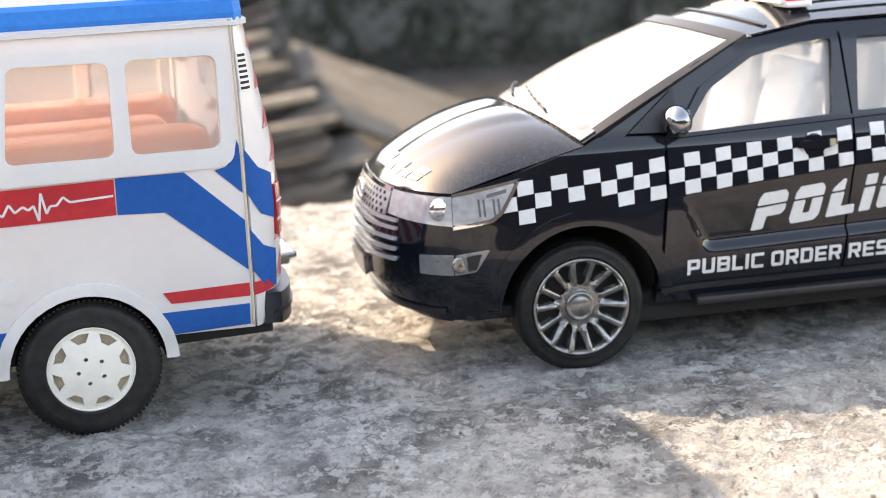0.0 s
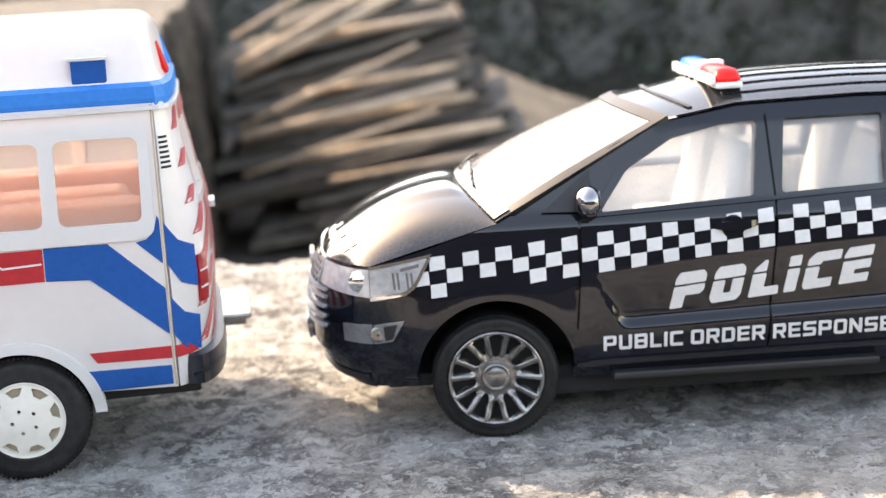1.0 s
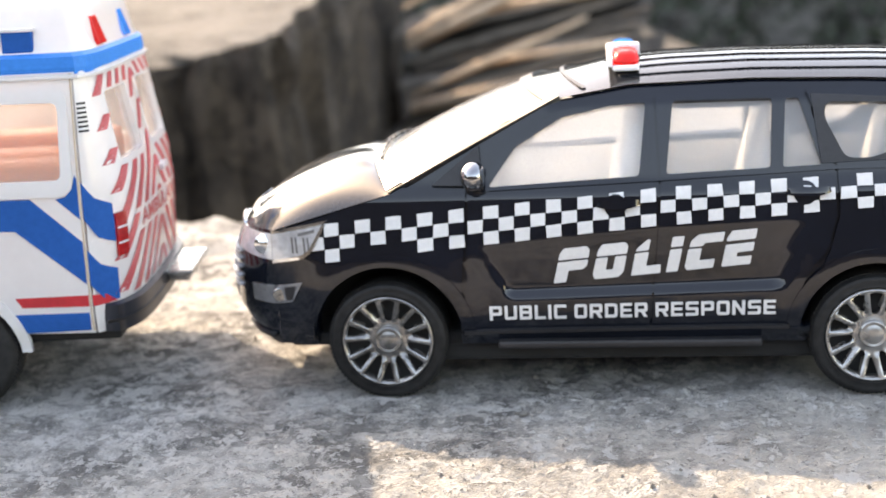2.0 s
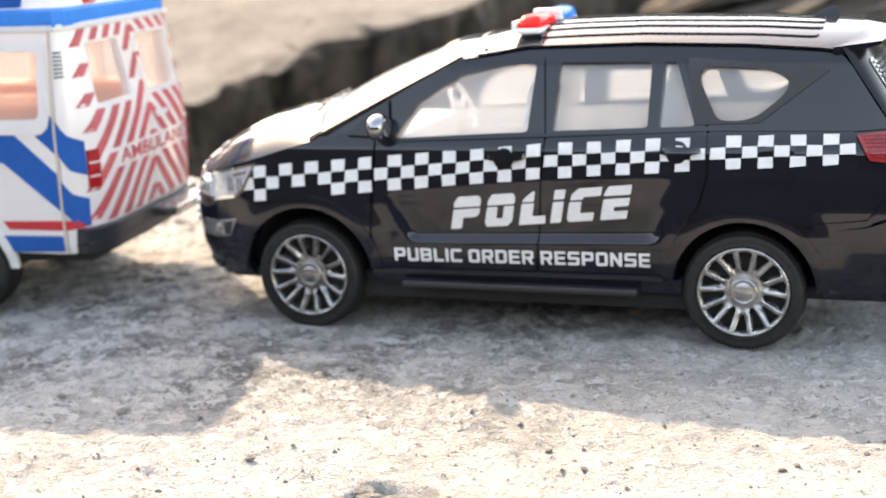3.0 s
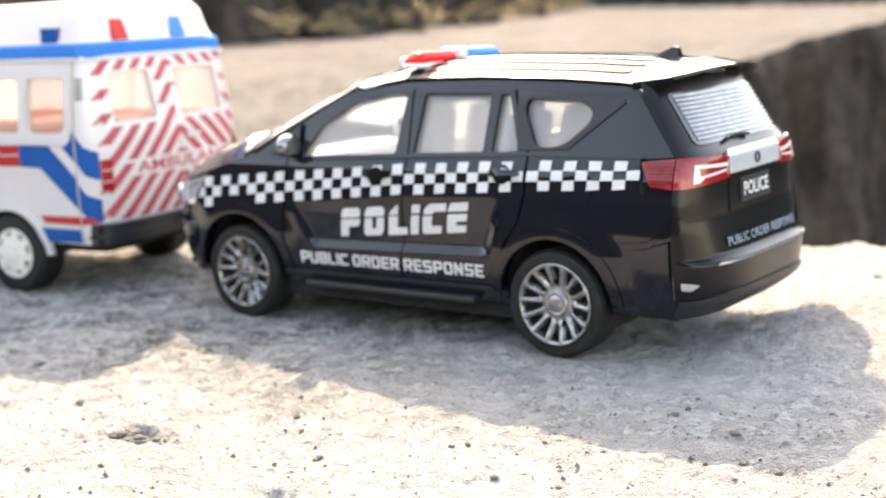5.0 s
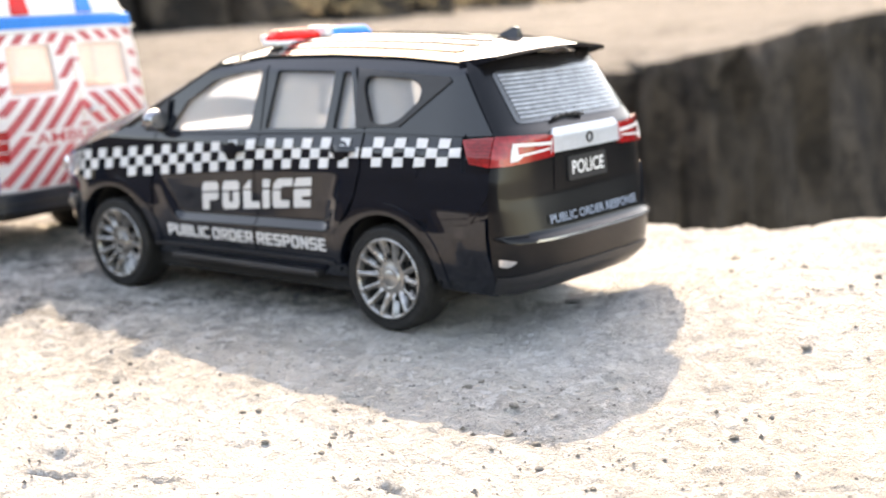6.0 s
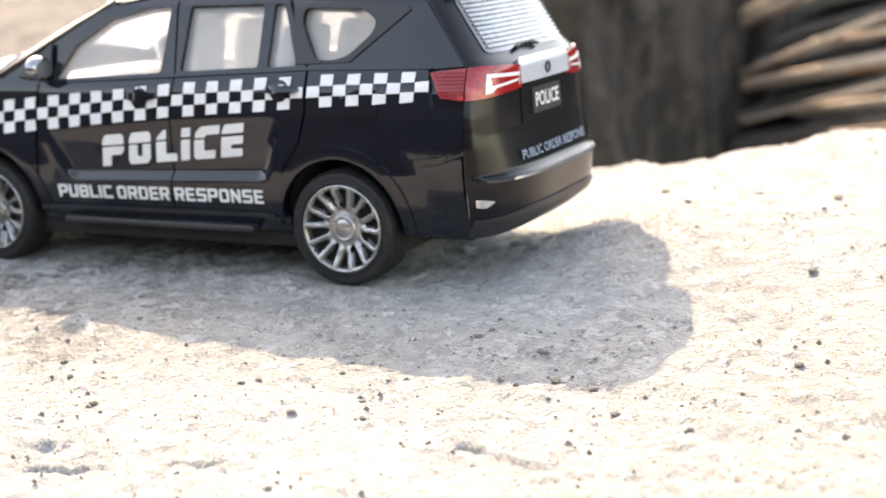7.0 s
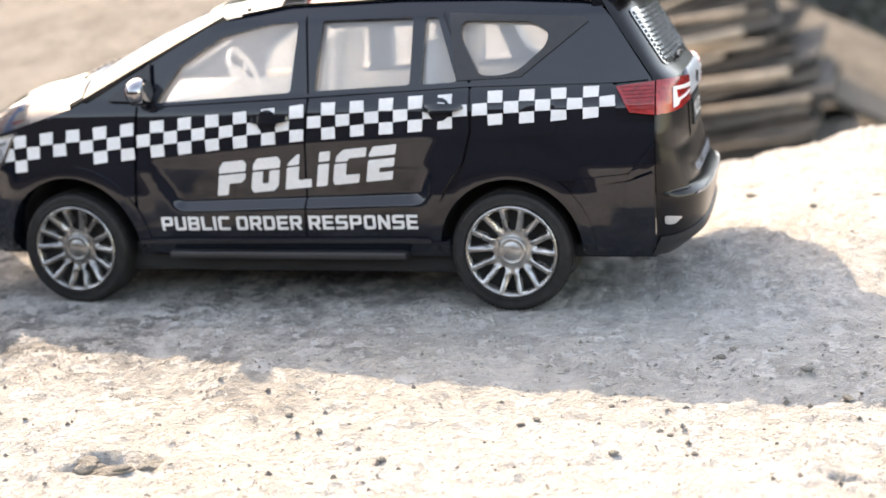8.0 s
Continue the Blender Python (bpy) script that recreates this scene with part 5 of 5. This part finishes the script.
    patch(bm, car_tail, (1, 0, 0), [(-0.44, 3.02), (-0.44, 3.72), (0.40, 3.72), (0.40, 3.02)], (), 0.02, 0.03, (0.1, 0.2))
    part("plate_recess", bm, SATIN, car)
    bm = bmesh.new()
    patch(bm, car_tail, (1, 0, 0), rounded([(-0.27, 3.14), (-0.27, 3.64), (0.25, 3.64), (0.25, 3.14)], 0.03), (), 0.05, 0.04, (0.1, 0.2))
    pl = part("rear_plate", bm, UNDER, car, "black plate lettered POLICE")
    bm = bmesh.new()
    print_word(bm, lettering("POLICE", 0.014), lambda a, b: (-0.225 + 0.43 * a, 3.26 + 0.28 * b), car_tail, (1, 0, 0), 0.06)
    part("plate_lettering", bm, PLATE_TEXT, pl)
    bm = bmesh.new()
    print_word(bm, lettering("PUBLIC ORDER RESPONSE", 0.02), lambda a, b: (-0.56 + 1.18 * a, 2.37 + 0.18 * b), car_tail, (1, 0, 0), 0.05)
    part("tailgate_lettering", bm, GREYBAND, car, "worn pale lettering along the tailgate")
    # pale strip stands in for the highlight on the bumper's ledge
    bm = bmesh.new()
    patch(bm, car_tail, (1, 0, 0.5), [(-0.78, 2.09), (-0.75, 2.14), (0.86, 2.14), (0.88, 2.09)], (), 0.03, 0.1, (0.08, 0.06))
    part("bumper_highlight", bm, FOG, car, "dull silver strip painting the highlight along the bumper")
    bm = bmesh.new()
    patch(bm, car_tail, (1, 0, 0), [(-0.995, 1.04), (-0.995, 1.40), (-0.6, 1.52), (0.6, 1.52), (0.995, 1.40), (0.995, 1.04)], (), 0.04, 0.1, (0.08, 0.1))
    part("rear_bumper", bm, TRIM, car)
    # spoiler over the rear glass
    bm = bmesh.new()

    def spoiler_top(u, v):
        a = car_roof(u, 0.985) + Vector((0, 0, 0.03))
        b = Vector((7.20 - 0.34 * u * u, u * 2.00, 5.90 - 0.13 * u * u))
        return a.lerp(b, v)
    grid(bm, spoiler_top, -1, 1, 24, 0, 1, 8, (0, 0, 1))
    grid(bm, lambda u, v: spoiler_top(u, v) - Vector((0.02 * v, 0, lerp(0.18, 0.07, v))), -1, 1, 24, 0, 1, 8, (0, 0, -1))
    grid(bm, lambda u, v: spoiler_top(u, 1) - Vector((0.02 * v, 0, 0.07 * v)), -1, 1, 24, 0, 1, 1, (1, 0, 0))
    for s in (-1, 1):
        grid(bm, lambda k, v: spoiler_top(s, k) - Vector((0, 0, v * lerp(0.18, 0.07, k))), 0, 1, 8, 0, 1, 1, (0, s, 0))
    part("spoiler", bm, BLACK, car, "black roof spoiler over the rear glass")

    # underside and cabin
    bm = bmesh.new()
    # low block added to stop sun passing under the car
    block(bm, -5.45, 5.6, -2.5, 2.5, 0.62, 1.0, 0.1)
    block(bm, -6.4, 6.8, -2.5, 2.5, 0.95, 1.2, 0.08)
    part("chassis", bm, UNDER, car)
    bm = bmesh.new()
    block(bm, -3.9, 6.3, -2.55, 2.55, 2.55, 2.75, 0.05)
    tub = part("cabin_floor", bm, SEAT, car)
    bm = bmesh.new()
    block(bm, -4.4, -2.6, -2.35, 2.35, 2.7, 3.95, 0.2)
    part("dashboard", bm, SEAT, tub, smooth=True)
    bm = bmesh.new()
    for k in range(20):
        a, b = 2 * math.pi * k / 20, 2 * math.pi * (k + 1) / 20
        m = Matrix.Translation((-2.2, 1.15, 4.15)) @ Matrix.Rotation(radians(-25), 4, "Y")
        bar(bm, m @ Vector((0, 0.55 * math.cos(a), 0.55 * math.sin(a))), m @ Vector((0, 0.55 * math.cos(b), 0.55 * math.sin(b))), 0.06, n=6)
    for a in (30, 150, 270):
        bar(bm, m @ Vector((0, 0, 0)), m @ Vector((0, 0.55 * math.cos(radians(a)), 0.55 * math.sin(radians(a)))), 0.05, n=6)
    bar(bm, m @ Vector((0, 0, 0)), (-2.9, 1.15, 3.7), 0.08, n=8)
    part("steering_wheel", bm, SEAT, tub)
    for x, h in ((-0.1, 2.5), (2.55, 2.45), (5.1, 2.3)):
        for y in (-1.15, 1.15):
            seat(tub, x, y, 2.7, 1.75, h, SEAT)
    return car


police_car()


# ---------------------------------------------------------------- the toy ambulance (its own lengths, in centimetres, from the rear axle)
VAN_W = [(1.2, 3.12), (1.6, 3.23), (2.4, 3.28), (4.2, 3.28), (5.2, 3.2), (6.45, 3.04)]
VAN_D = [(1.4, 0.66), (2.2, 0.76), (3.4, 0.82), (4.3, 0.78), (5.2, 0.60), (6.5, 0.36)]
VAN_X, VAN_F = 2.62, -7.0


def van_side(s):
    return lambda x, z: Vector((x, s * table(VAN_W, z), z))


def van_back(u, z):
    u = max(-1.0, min(1.0, u))
    return Vector((VAN_X + table(VAN_D, z) * max(0.0, 1 - abs(u) ** 4.5) ** 0.55, u * table(VAN_W, z), z))


def van_front(u, z):
    u = max(-1.0, min(1.0, u))
    return Vector((VAN_F - table([(1.2, 1.5), (3.4, 1.6), (6.5, 0.5)], z) * max(0.0, 1 - abs(u) ** 3) ** 0.6, u * table(VAN_W, z), z))


def ring(k, inset, z):
    """A closed line round the van's plan, drawn in by inset."""
    w = table(VAN_W, 6.45) - inset
    xb, xf, d = VAN_X + 0.08 - inset * 0.6, VAN_F + inset * 0.6, 0.30
    n = 24
    if k <= n:
        u = lerp(-1, 1, k / n)
        return Vector((xb + d * max(0.0, 1 - abs(u) ** 4.5) ** 0.55, u * w, z))
    u = lerp(1, -1, (k - n - 1) / n)
    return Vector((xf - d * max(0.0, 1 - abs(u) ** 3) ** 0.6, u * w, z))


def ambulance():
    van = thing("ambulance", "white toy ambulance van with blue and red stickers on cement", "toy van", pose(-0.1309, -0.0028, 0.0, 0, 0, 7.5))
    arch_r = arc(-0.06, 1.12, 1.24, 172, 8, 16)
    arch_f = arc(-6.2, 1.12, 1.24, 172, 8, 16)
    win = [rounded([(0.90, 4.46), (0.92, 5.90), (2.32, 5.89), (2.28, 4.45)], 0.16, 4), rounded([(-0.98, 4.47), (-0.82, 5.91), (0.67, 5.89), (0.64, 4.46)], 0.16, 4),
           rounded([(-2.75, 4.56), (-2.7, 5.98), (-1.15, 5.98), (-1.2, 4.56)], 0.16, 4), rounded([(-5.6, 4.3), (-5.2, 5.9), (-3.3, 5.9), (-3.2, 4.3)], 0.16, 4)]
    side = [(VAN_X, 1.45), (1.22, 1.5)] + arch_r[::-1] + [(-1.35, 1.35), (-4.9, 1.35)] + arch_f[::-1] + [(VAN_F, 1.4), (VAN_F, 6.44), (VAN_X, 6.44)]
    for s in (-1, 1):
        surf, out = van_side(s), (0, s, 0)
        bm = bmesh.new()
        patch(bm, surf, out, side, win, 0.0, 0.18, (0.6, 0.35))
        body = part("side_panel", bm, WHITE, van)
        # the raised frame round the windows
        bm = bmesh.new()
        frame_ = rounded([(-6.0, 4.15), (-5.9, 6.05), (2.50, 6.12), (2.49, 4.28), (2.30, 4.15)], 0.2, 4)
        patch(bm, surf, out, frame_, win, 0.045, 0.06, (0.6, 0.35))
        part("window_surround", bm, WHITE, body)
        for w in win:
            bm = bmesh.new()
            patch(bm, surf, out, w, (), -0.06, 0.0, (0.5, 0.35))
            part("side_window", bm, VAN_PANE, van, "hazy clear plastic window")
        bm = bmesh.new()
        patch(bm, surf, out, arc(-0.06, 1.12, 1.42, 0, 180, 20) + arc(-0.06, 1.12, 1.22, 180, 0, 20), (), 0.05, 0.12, (0.4, 0.3))
        part("wheel_arch", bm, WHITE, body)
        for cx in (-0.06, -6.2):
            bm = bmesh.new()
            housing(bm, cx, s * 3.2, 1.12, 1.24, s, 1.4)
            part("wheel_housing", bm, UNDER, van)
        # seam between the body and the tail piece
        bm = bmesh.new()
        patch(bm, surf, out, [(2.575, 1.5), (2.575, 6.42), (2.605, 6.42), (2.605, 1.5)], (), 0.012, 0.03, (0.2, 0.3))
        part("body_seam", bm, TAN, body)
        for cx, nm in ((-0.04, "rear_wheel"), (-6.2, "front_wheel")):
            wheel(nm, van, (cx, s * 3.22, 1.12), s, 1.10, 0.67, 0.9, 0, CREAM, TAN, "black rubber tyre on a cream plastic hubcap")
        # vent on the tail corner
        bm = bmesh.new()
        ob = (0.2, s, 0)
        corner = lambda a, z, s=s: van_back(s * (1 - 0.13 * max(0.0, a) ** 2), z)
        patch(bm, corner, ob, [(0.10, 5.28), (0.10, 5.92), (0.62, 5.92), (0.62, 5.28)], (), 0.012, 0.02, (0.1, 0.2))
        vent = part("air_vent", bm, WHITE, van, "white louvred vent")
        bm = bmesh.new()
        for k in range(7):
            z = 5.32 + 0.085 * k
            patch(bm, corner, ob, [(0.16, z), (0.16, z + 0.042), (0.56, z + 0.042), (0.56, z)], (), 0.016, 0.0, (0.1, 0.2))
        part("vent_slot", bm, UNDER, vent)
        # stickers
        def stick(name, m, loops, surf_=surf, o=out, h=0.014):
            bm = bmesh.new()
            for loop in loops:
                patch(bm, surf_, o, [(a, b - 0.06) for a, b in loop], (), h, 0.015, (0.3, 0.3))
            return part(name, bm, m, van)
        st = stick("red_sticker", VAN_RED, [[(-6.6, 3.60), (-6.6, 4.14), (0.58, 4.18), (0.57, 3.62)], [(1.17, 2.28), (2.56, 2.28), (2.56, 2.06), (1.29, 2.09)]])
        stick("blue_sticker", VAN_BLUE, [[(0.60, 4.19), (1.66, 4.18), (2.56, 3.32), (2.56, 2.50), (1.32, 3.58), (0.59, 3.62)],
                                         [(2.14, 4.16), (2.32, 4.20), (2.46, 4.34), (2.53, 4.60), (2.56, 4.52), (2.56, 3.76)],
                                         [(1.08, 1.95), (2.54, 1.93), (2.54, 1.58), (1.28, 1.57)], [(-1.9, 1.97), (-1.14, 1.96), (-1.42, 1.50), (-1.9, 1.50)]])
        stick("tail_sticker", VAN_BLUE, [[(0.03, 4.46), (0.42, 4.14), (0.90, 3.98), (0.90, 3.24), (0.42, 3.38), (0.03, 3.74)], [(0.03, 3.16), (0.42, 2.86), (0.90, 2.72), (0.90, 2.10), (0.42, 2.20), (0.03, 2.48)]], corner, ob)
        stick("tail_red_sticker", VAN_RED, [[(0.03, 2.28), (0.5, 2.27), (0.82, 2.10), (0.03, 2.06)]], corner, ob)
        # heart trace line on the red sticker
        bm = bmesh.new()
        trace = [(0.55, 3.93), (-0.10, 3.90), (-0.2, 3.99), (-0.30, 3.87), (-0.40, 3.87), (-0.46, 3.76), (-0.52, 4.08), (-0.58, 3.66), (-0.64, 3.90), (-0.72, 3.84), (-0.80, 3.90), (-0.92, 3.82), (-1.0, 3.95), (-1.1, 3.78), (-1.2, 3.84), (-2.4, 3.84)]
        for (xa, za), (xb, zb) in zip(trace, trace[1:]):
            d = Vector((xb - xa, zb - za)).normalized() * 0.018
            patch(bm, surf, out, [(xa - d.y, za + d.x - 0.06), (xb - d.y, zb + d.x - 0.06), (xb + d.y, zb - d.x - 0.06), (xa + d.y, za - d.x - 0.06)], (), 0.022, 0.0, (0.4, 0.4))
        part("trace_line", bm, STICKER, st)
        bm = bmesh.new()
        patch(bm, surf, out, arc(-1.16, 2.55, 0.19, 0, 340, 20), (), 0.03, 0.04, (0.2, 0.2))
        part("fuel_cap", bm, WHITE, van)

    # back of the van
    ob = (1, 0, 0)
    left = rounded([(-0.72, 4.66), (-0.73, 5.98), (-0.22, 5.98), (-0.20, 4.68)], 0.05, 3)
    right = rounded([(0.10, 4.68), (0.10, 5.98), (0.73, 5.94), (0.71, 4.66)], 0.05, 3)
    bm = bmesh.new()
    patch(bm, van_back, ob, [(-0.999, 1.45), (-0.999, 6.44), (0.999, 6.44), (0.999, 1.45)], (left, right), 0.0, 0.2, (0.05, 0.2))
    back = part("back_panel", bm, WHITE, van)
    for w in (left, right):
        bm = bmesh.new()
        patch(bm, van_back, ob, w, (), -0.12, 0.0, (0.1, 0.3))
        part("back_window", bm, VAN_PANE, van, "hazy clear plastic rear window")
    u0, u1, z0, z1 = -0.86, 0.86, 2.06, 6.30
    bm = bmesh.new()

    def allowed(u, z):
        if not (u0 < u < u1 and z0 < z < z1) or (3.16 < z < 3.64 and u > -0.62):
            return False
        return not ((-0.78 < u < -0.15 and 4.58 < z < 6.06) or (0.05 < u < 0.79 and 4.58 < z < 6.06))
    nz = 46
    for k in range(-3, 11):
        for sg in (-1, 1):
            for j in range(nz):
                za, zb = lerp(z0, z1, j / nz), lerp(z0, z1, (j + 1) / nz)

                def at(z):
                    return ((z - 2.3) - k * 0.62) / 3.1 * -1
                wide = 0.105
                a, b = at(za), at(zb)
                loop = [(sg * a, za), (sg * (a + wide), za), (sg * (b + wide), zb), (sg * b, zb)]
                mid = (sum(p[0] for p in loop) / 4, (za + zb) / 2)
                if sg * mid[0] > 0.0 and allowed(mid[0] + 0.03, mid[1]):
                    loop = [(max(p[0], 0.0) if sg > 0 else min(p[0], 0.0), p[1]) for p in loop]
                    loop = [(p[0] + 0.03, p[1]) for p in loop]
                    ring_ = [bm.verts.new(van_back(*p) + normal_of(van_back, p[0], p[1], Vector(ob)) * 0.014) for p in loop]
                    n = (ring_[1].co - ring_[0].co).cross(ring_[2].co - ring_[0].co)
                    if n.length > 1e-6:
                        bm.faces.new(ring_ if n.x > 0 else ring_[::-1])
    part("chevron_sticker", bm, STRIPE, back, "faded red chevron stripes")
    bm = bmesh.new()
    print_word(bm, lettering("AMBULANCE", 0.015), lambda a, b: (-0.55 + 1.38 * a, 3.24 + 0.32 * b), van_back, ob, 0.016)
    part("ambulance_lettering", bm, STRIPE, back, "faded red letters reading AMBULANCE")
    for s in (-1, 1):
        bm = bmesh.new()
        patch(bm, van_back, (1, s * 0.5, 0), rounded([(s * 0.80, 2.88), (s * 0.80, 3.72), (s * 0.89, 3.72), (s * 0.89, 2.88)], 0.02), (), 0.05, 0.08, (0.04, 0.2))
        tl = part("tail_light", bm, RED_LENS, van, "narrow red tail light")
        bm = bmesh.new()
        for z in (3.12, 3.42):
            patch(bm, van_back, (1, s * 0.5, 0), [(s * 0.805, z), (s * 0.805, z + 0.03), (s * 0.885, z + 0.03), (s * 0.885, z)], (), 0.06, 0.02, (0.04, 0.2))
        part("lens_divider", bm, STICKER, tl)
    bm = bmesh.new()
    patch(bm, van_back, ob, [(0.012, 1.9), (0.012, 6.4), (0.026, 6.4), (0.026, 1.9)], (), 0.006, 0.0, (0.1, 0.3))
    part("door_gap", bm, TAN, back)
    bm = bmesh.new()
    patch(bm, van_back, ob, rounded([(0.10, 3.98), (0.10, 4.12), (0.26, 4.14), (0.26, 4.02)], 0.02), (), 0.12, 0.13, (0.1, 0.2))
    part("door_handle", bm, WHITE, back)
    # bumper
    bm = bmesh.new()

    def bumper(a, z):
        p = van_back(math.copysign(min(1.0, abs(a) / 2.9) ** 1.0, a), 1.9) if abs(a) < 2.9 else Vector((VAN_X + 0.02 - 0.5 * (abs(a) - 2.9) * 0.1, math.copysign(3.05, a), 0))
        return Vector((p.x + 0.16, p.y * 1.035, z))
    grid(bm, bumper, -2.9, 2.9, 40, 1.46, 1.98, 6, ob)
    grid(bm, lambda a, v: bumper(a, 1.98) - Vector((0.34 * v, 0.06 * v * a / 2.9, -0.05 * v)), -2.9, 2.9, 40, 0, 1, 2, (0, 0, 1))
    grid(bm, lambda a, v: bumper(a, 1.46) - Vector((0.34 * v, 0.06 * v * a / 2.9, 0)), -2.9, 2.9, 40, 0, 1, 2, (0, 0, -1))
    bmp = part("rear_bumper", bm, NAVY, van, "dark navy rear bumper")
    bm = bmesh.new()
    patch(bm, bumper, ob, [(-2.88, 1.66), (-2.88, 1.72), (2.88, 1.72), (2.88, 1.66)], (), 0.03, 0.04, (0.15, 0.1))
    part("bumper_groove", bm, TRIM, bmp)
    bm = bmesh.new()
    block(bm, 3.40, 4.05, -0.3, 1.9, 1.80, 1.92, 0.04)
    block(bm, 3.45, 3.95, -0.1, 1.7, 1.64, 1.80, 0.03)
    part("step_plate", bm, SILVER, bmp, "grey step plate behind the bumper")
    # roof: gutter, blue band, raised top
    for nm, m, rows in (("gutter", WHITE, [(0.02, 6.31), (-0.07, 6.33), (-0.07, 6.39), (0.03, 6.40)]),
                        ("blue_band", VAN_BAND, [(0.03, 6.39), (0.02, 6.52), (0.05, 6.72), (0.20, 6.80)]),
                        ("roof_top", WHITE, [(0.18, 6.79), (0.28, 6.92), (0.38, 7.30), (0.48, 7.58), (0.66, 7.76), (0.95, 7.86), (1.5, 7.90), (2.6, 7.92)])):
        bm = bmesh.new()
        rings = [[bm.verts.new(ring(k, i, z)) for k in range(50)] for i, z in rows]
        for p, q in zip(rings, rings[1:]):
            for k in range(50):
                f = bm.faces.new((p[k], p[(k + 1) % 50], q[(k + 1) % 50], q[k]))
                f.smooth = nm == "roof_top"
        if nm == "roof_top":
            bm.faces.new(rings[-1])
        bmesh.ops.recalc_face_normals(bm, faces=bm.faces)
        part(nm, bm, m, van)
    for s in (-1, 1):
        for x in (1.62, -2.0, -5.4):
            bm = bmesh.new()
            y = s * 2.72
            block(bm, x - 0.29, x + 0.29, y - 0.12, y + 0.12, 6.76, 7.22, 0.03, None, 1.0)
            lamp = part("side_lamp", bm, VAN_BLUE, van, "square blue roof lamp")
            bm = bmesh.new()
            block(bm, x - 0.33, x + 0.33, y - 0.15, y + 0.14, 7.20, 7.26, 0.015)
            part("lamp_cap", bm, WHITE, lamp)
    for y, m, nm in ((-1.45, RED, "red_roof_lamp"), (0.95, BLUE, "blue_roof_lamp")):
        bm = bmesh.new()
        x = 2.78
        turn = Matrix.Translation((x, y, 6.80)) @ Matrix.Rotation(radians(-16), 4, "Y")
        block(bm, -0.14, 0.16, -0.30, 0.30, 0, 0.58, 0.03, turn, 0.85)
        part(nm, bm, m, van)
    # front, floor, cabin
    bm = bmesh.new()
    patch(bm, van_front, (-1, 0, 0), [(-0.999, 1.3), (-0.999, 6.44), (0.999, 6.44), (0.999, 1.3)], ([(-0.8, 3.9), (0.8, 3.9), (0.8, 5.9), (-0.8, 5.9)],), 0.0, 0.15, (0.08, 0.3))
    part("front_panel", bm, WHITE, van)
    bm = bmesh.new()
    patch(bm, van_front, (-1, 0, 0), [(-0.8, 3.9), (-0.8, 5.9), (0.8, 5.9), (0.8, 3.9)], (), -0.08, 0.0, (0.08, 0.3))
    part("windscreen", bm, VAN_PANE, van)
    bm = bmesh.new()
    block(bm, -7.8, 3.0, -2.8, 2.8, 1.2, 1.5, 0.05)
    part("chassis", bm, UNDER, van)
    bm = bmesh.new()
    block(bm, -4.5, 2.5, -2.7, 2.7, 2.2, 3.4, 0.15)
    bed = part("cabin_tub", bm, ORANGE, van, "orange moulded inside of the van")
    for y0, y1, z1 in ((-2.6, -1.2, 4.65), (1.1, 2.6, 4.75)):
        bm = bmesh.new()
        block(bm, -3.6, 2.3, y0, y1, 3.3, z1, 0.25)
        part("bench", bm, ORANGE, bed, smooth=True)
    bm = bmesh.new()
    block(bm, -2.0, 1.9, -0.7, 0.6, 3.4, 4.6, 0.2)
    part("stretcher", bm, ORANGE, bed, smooth=True)
    return van


ambulance()
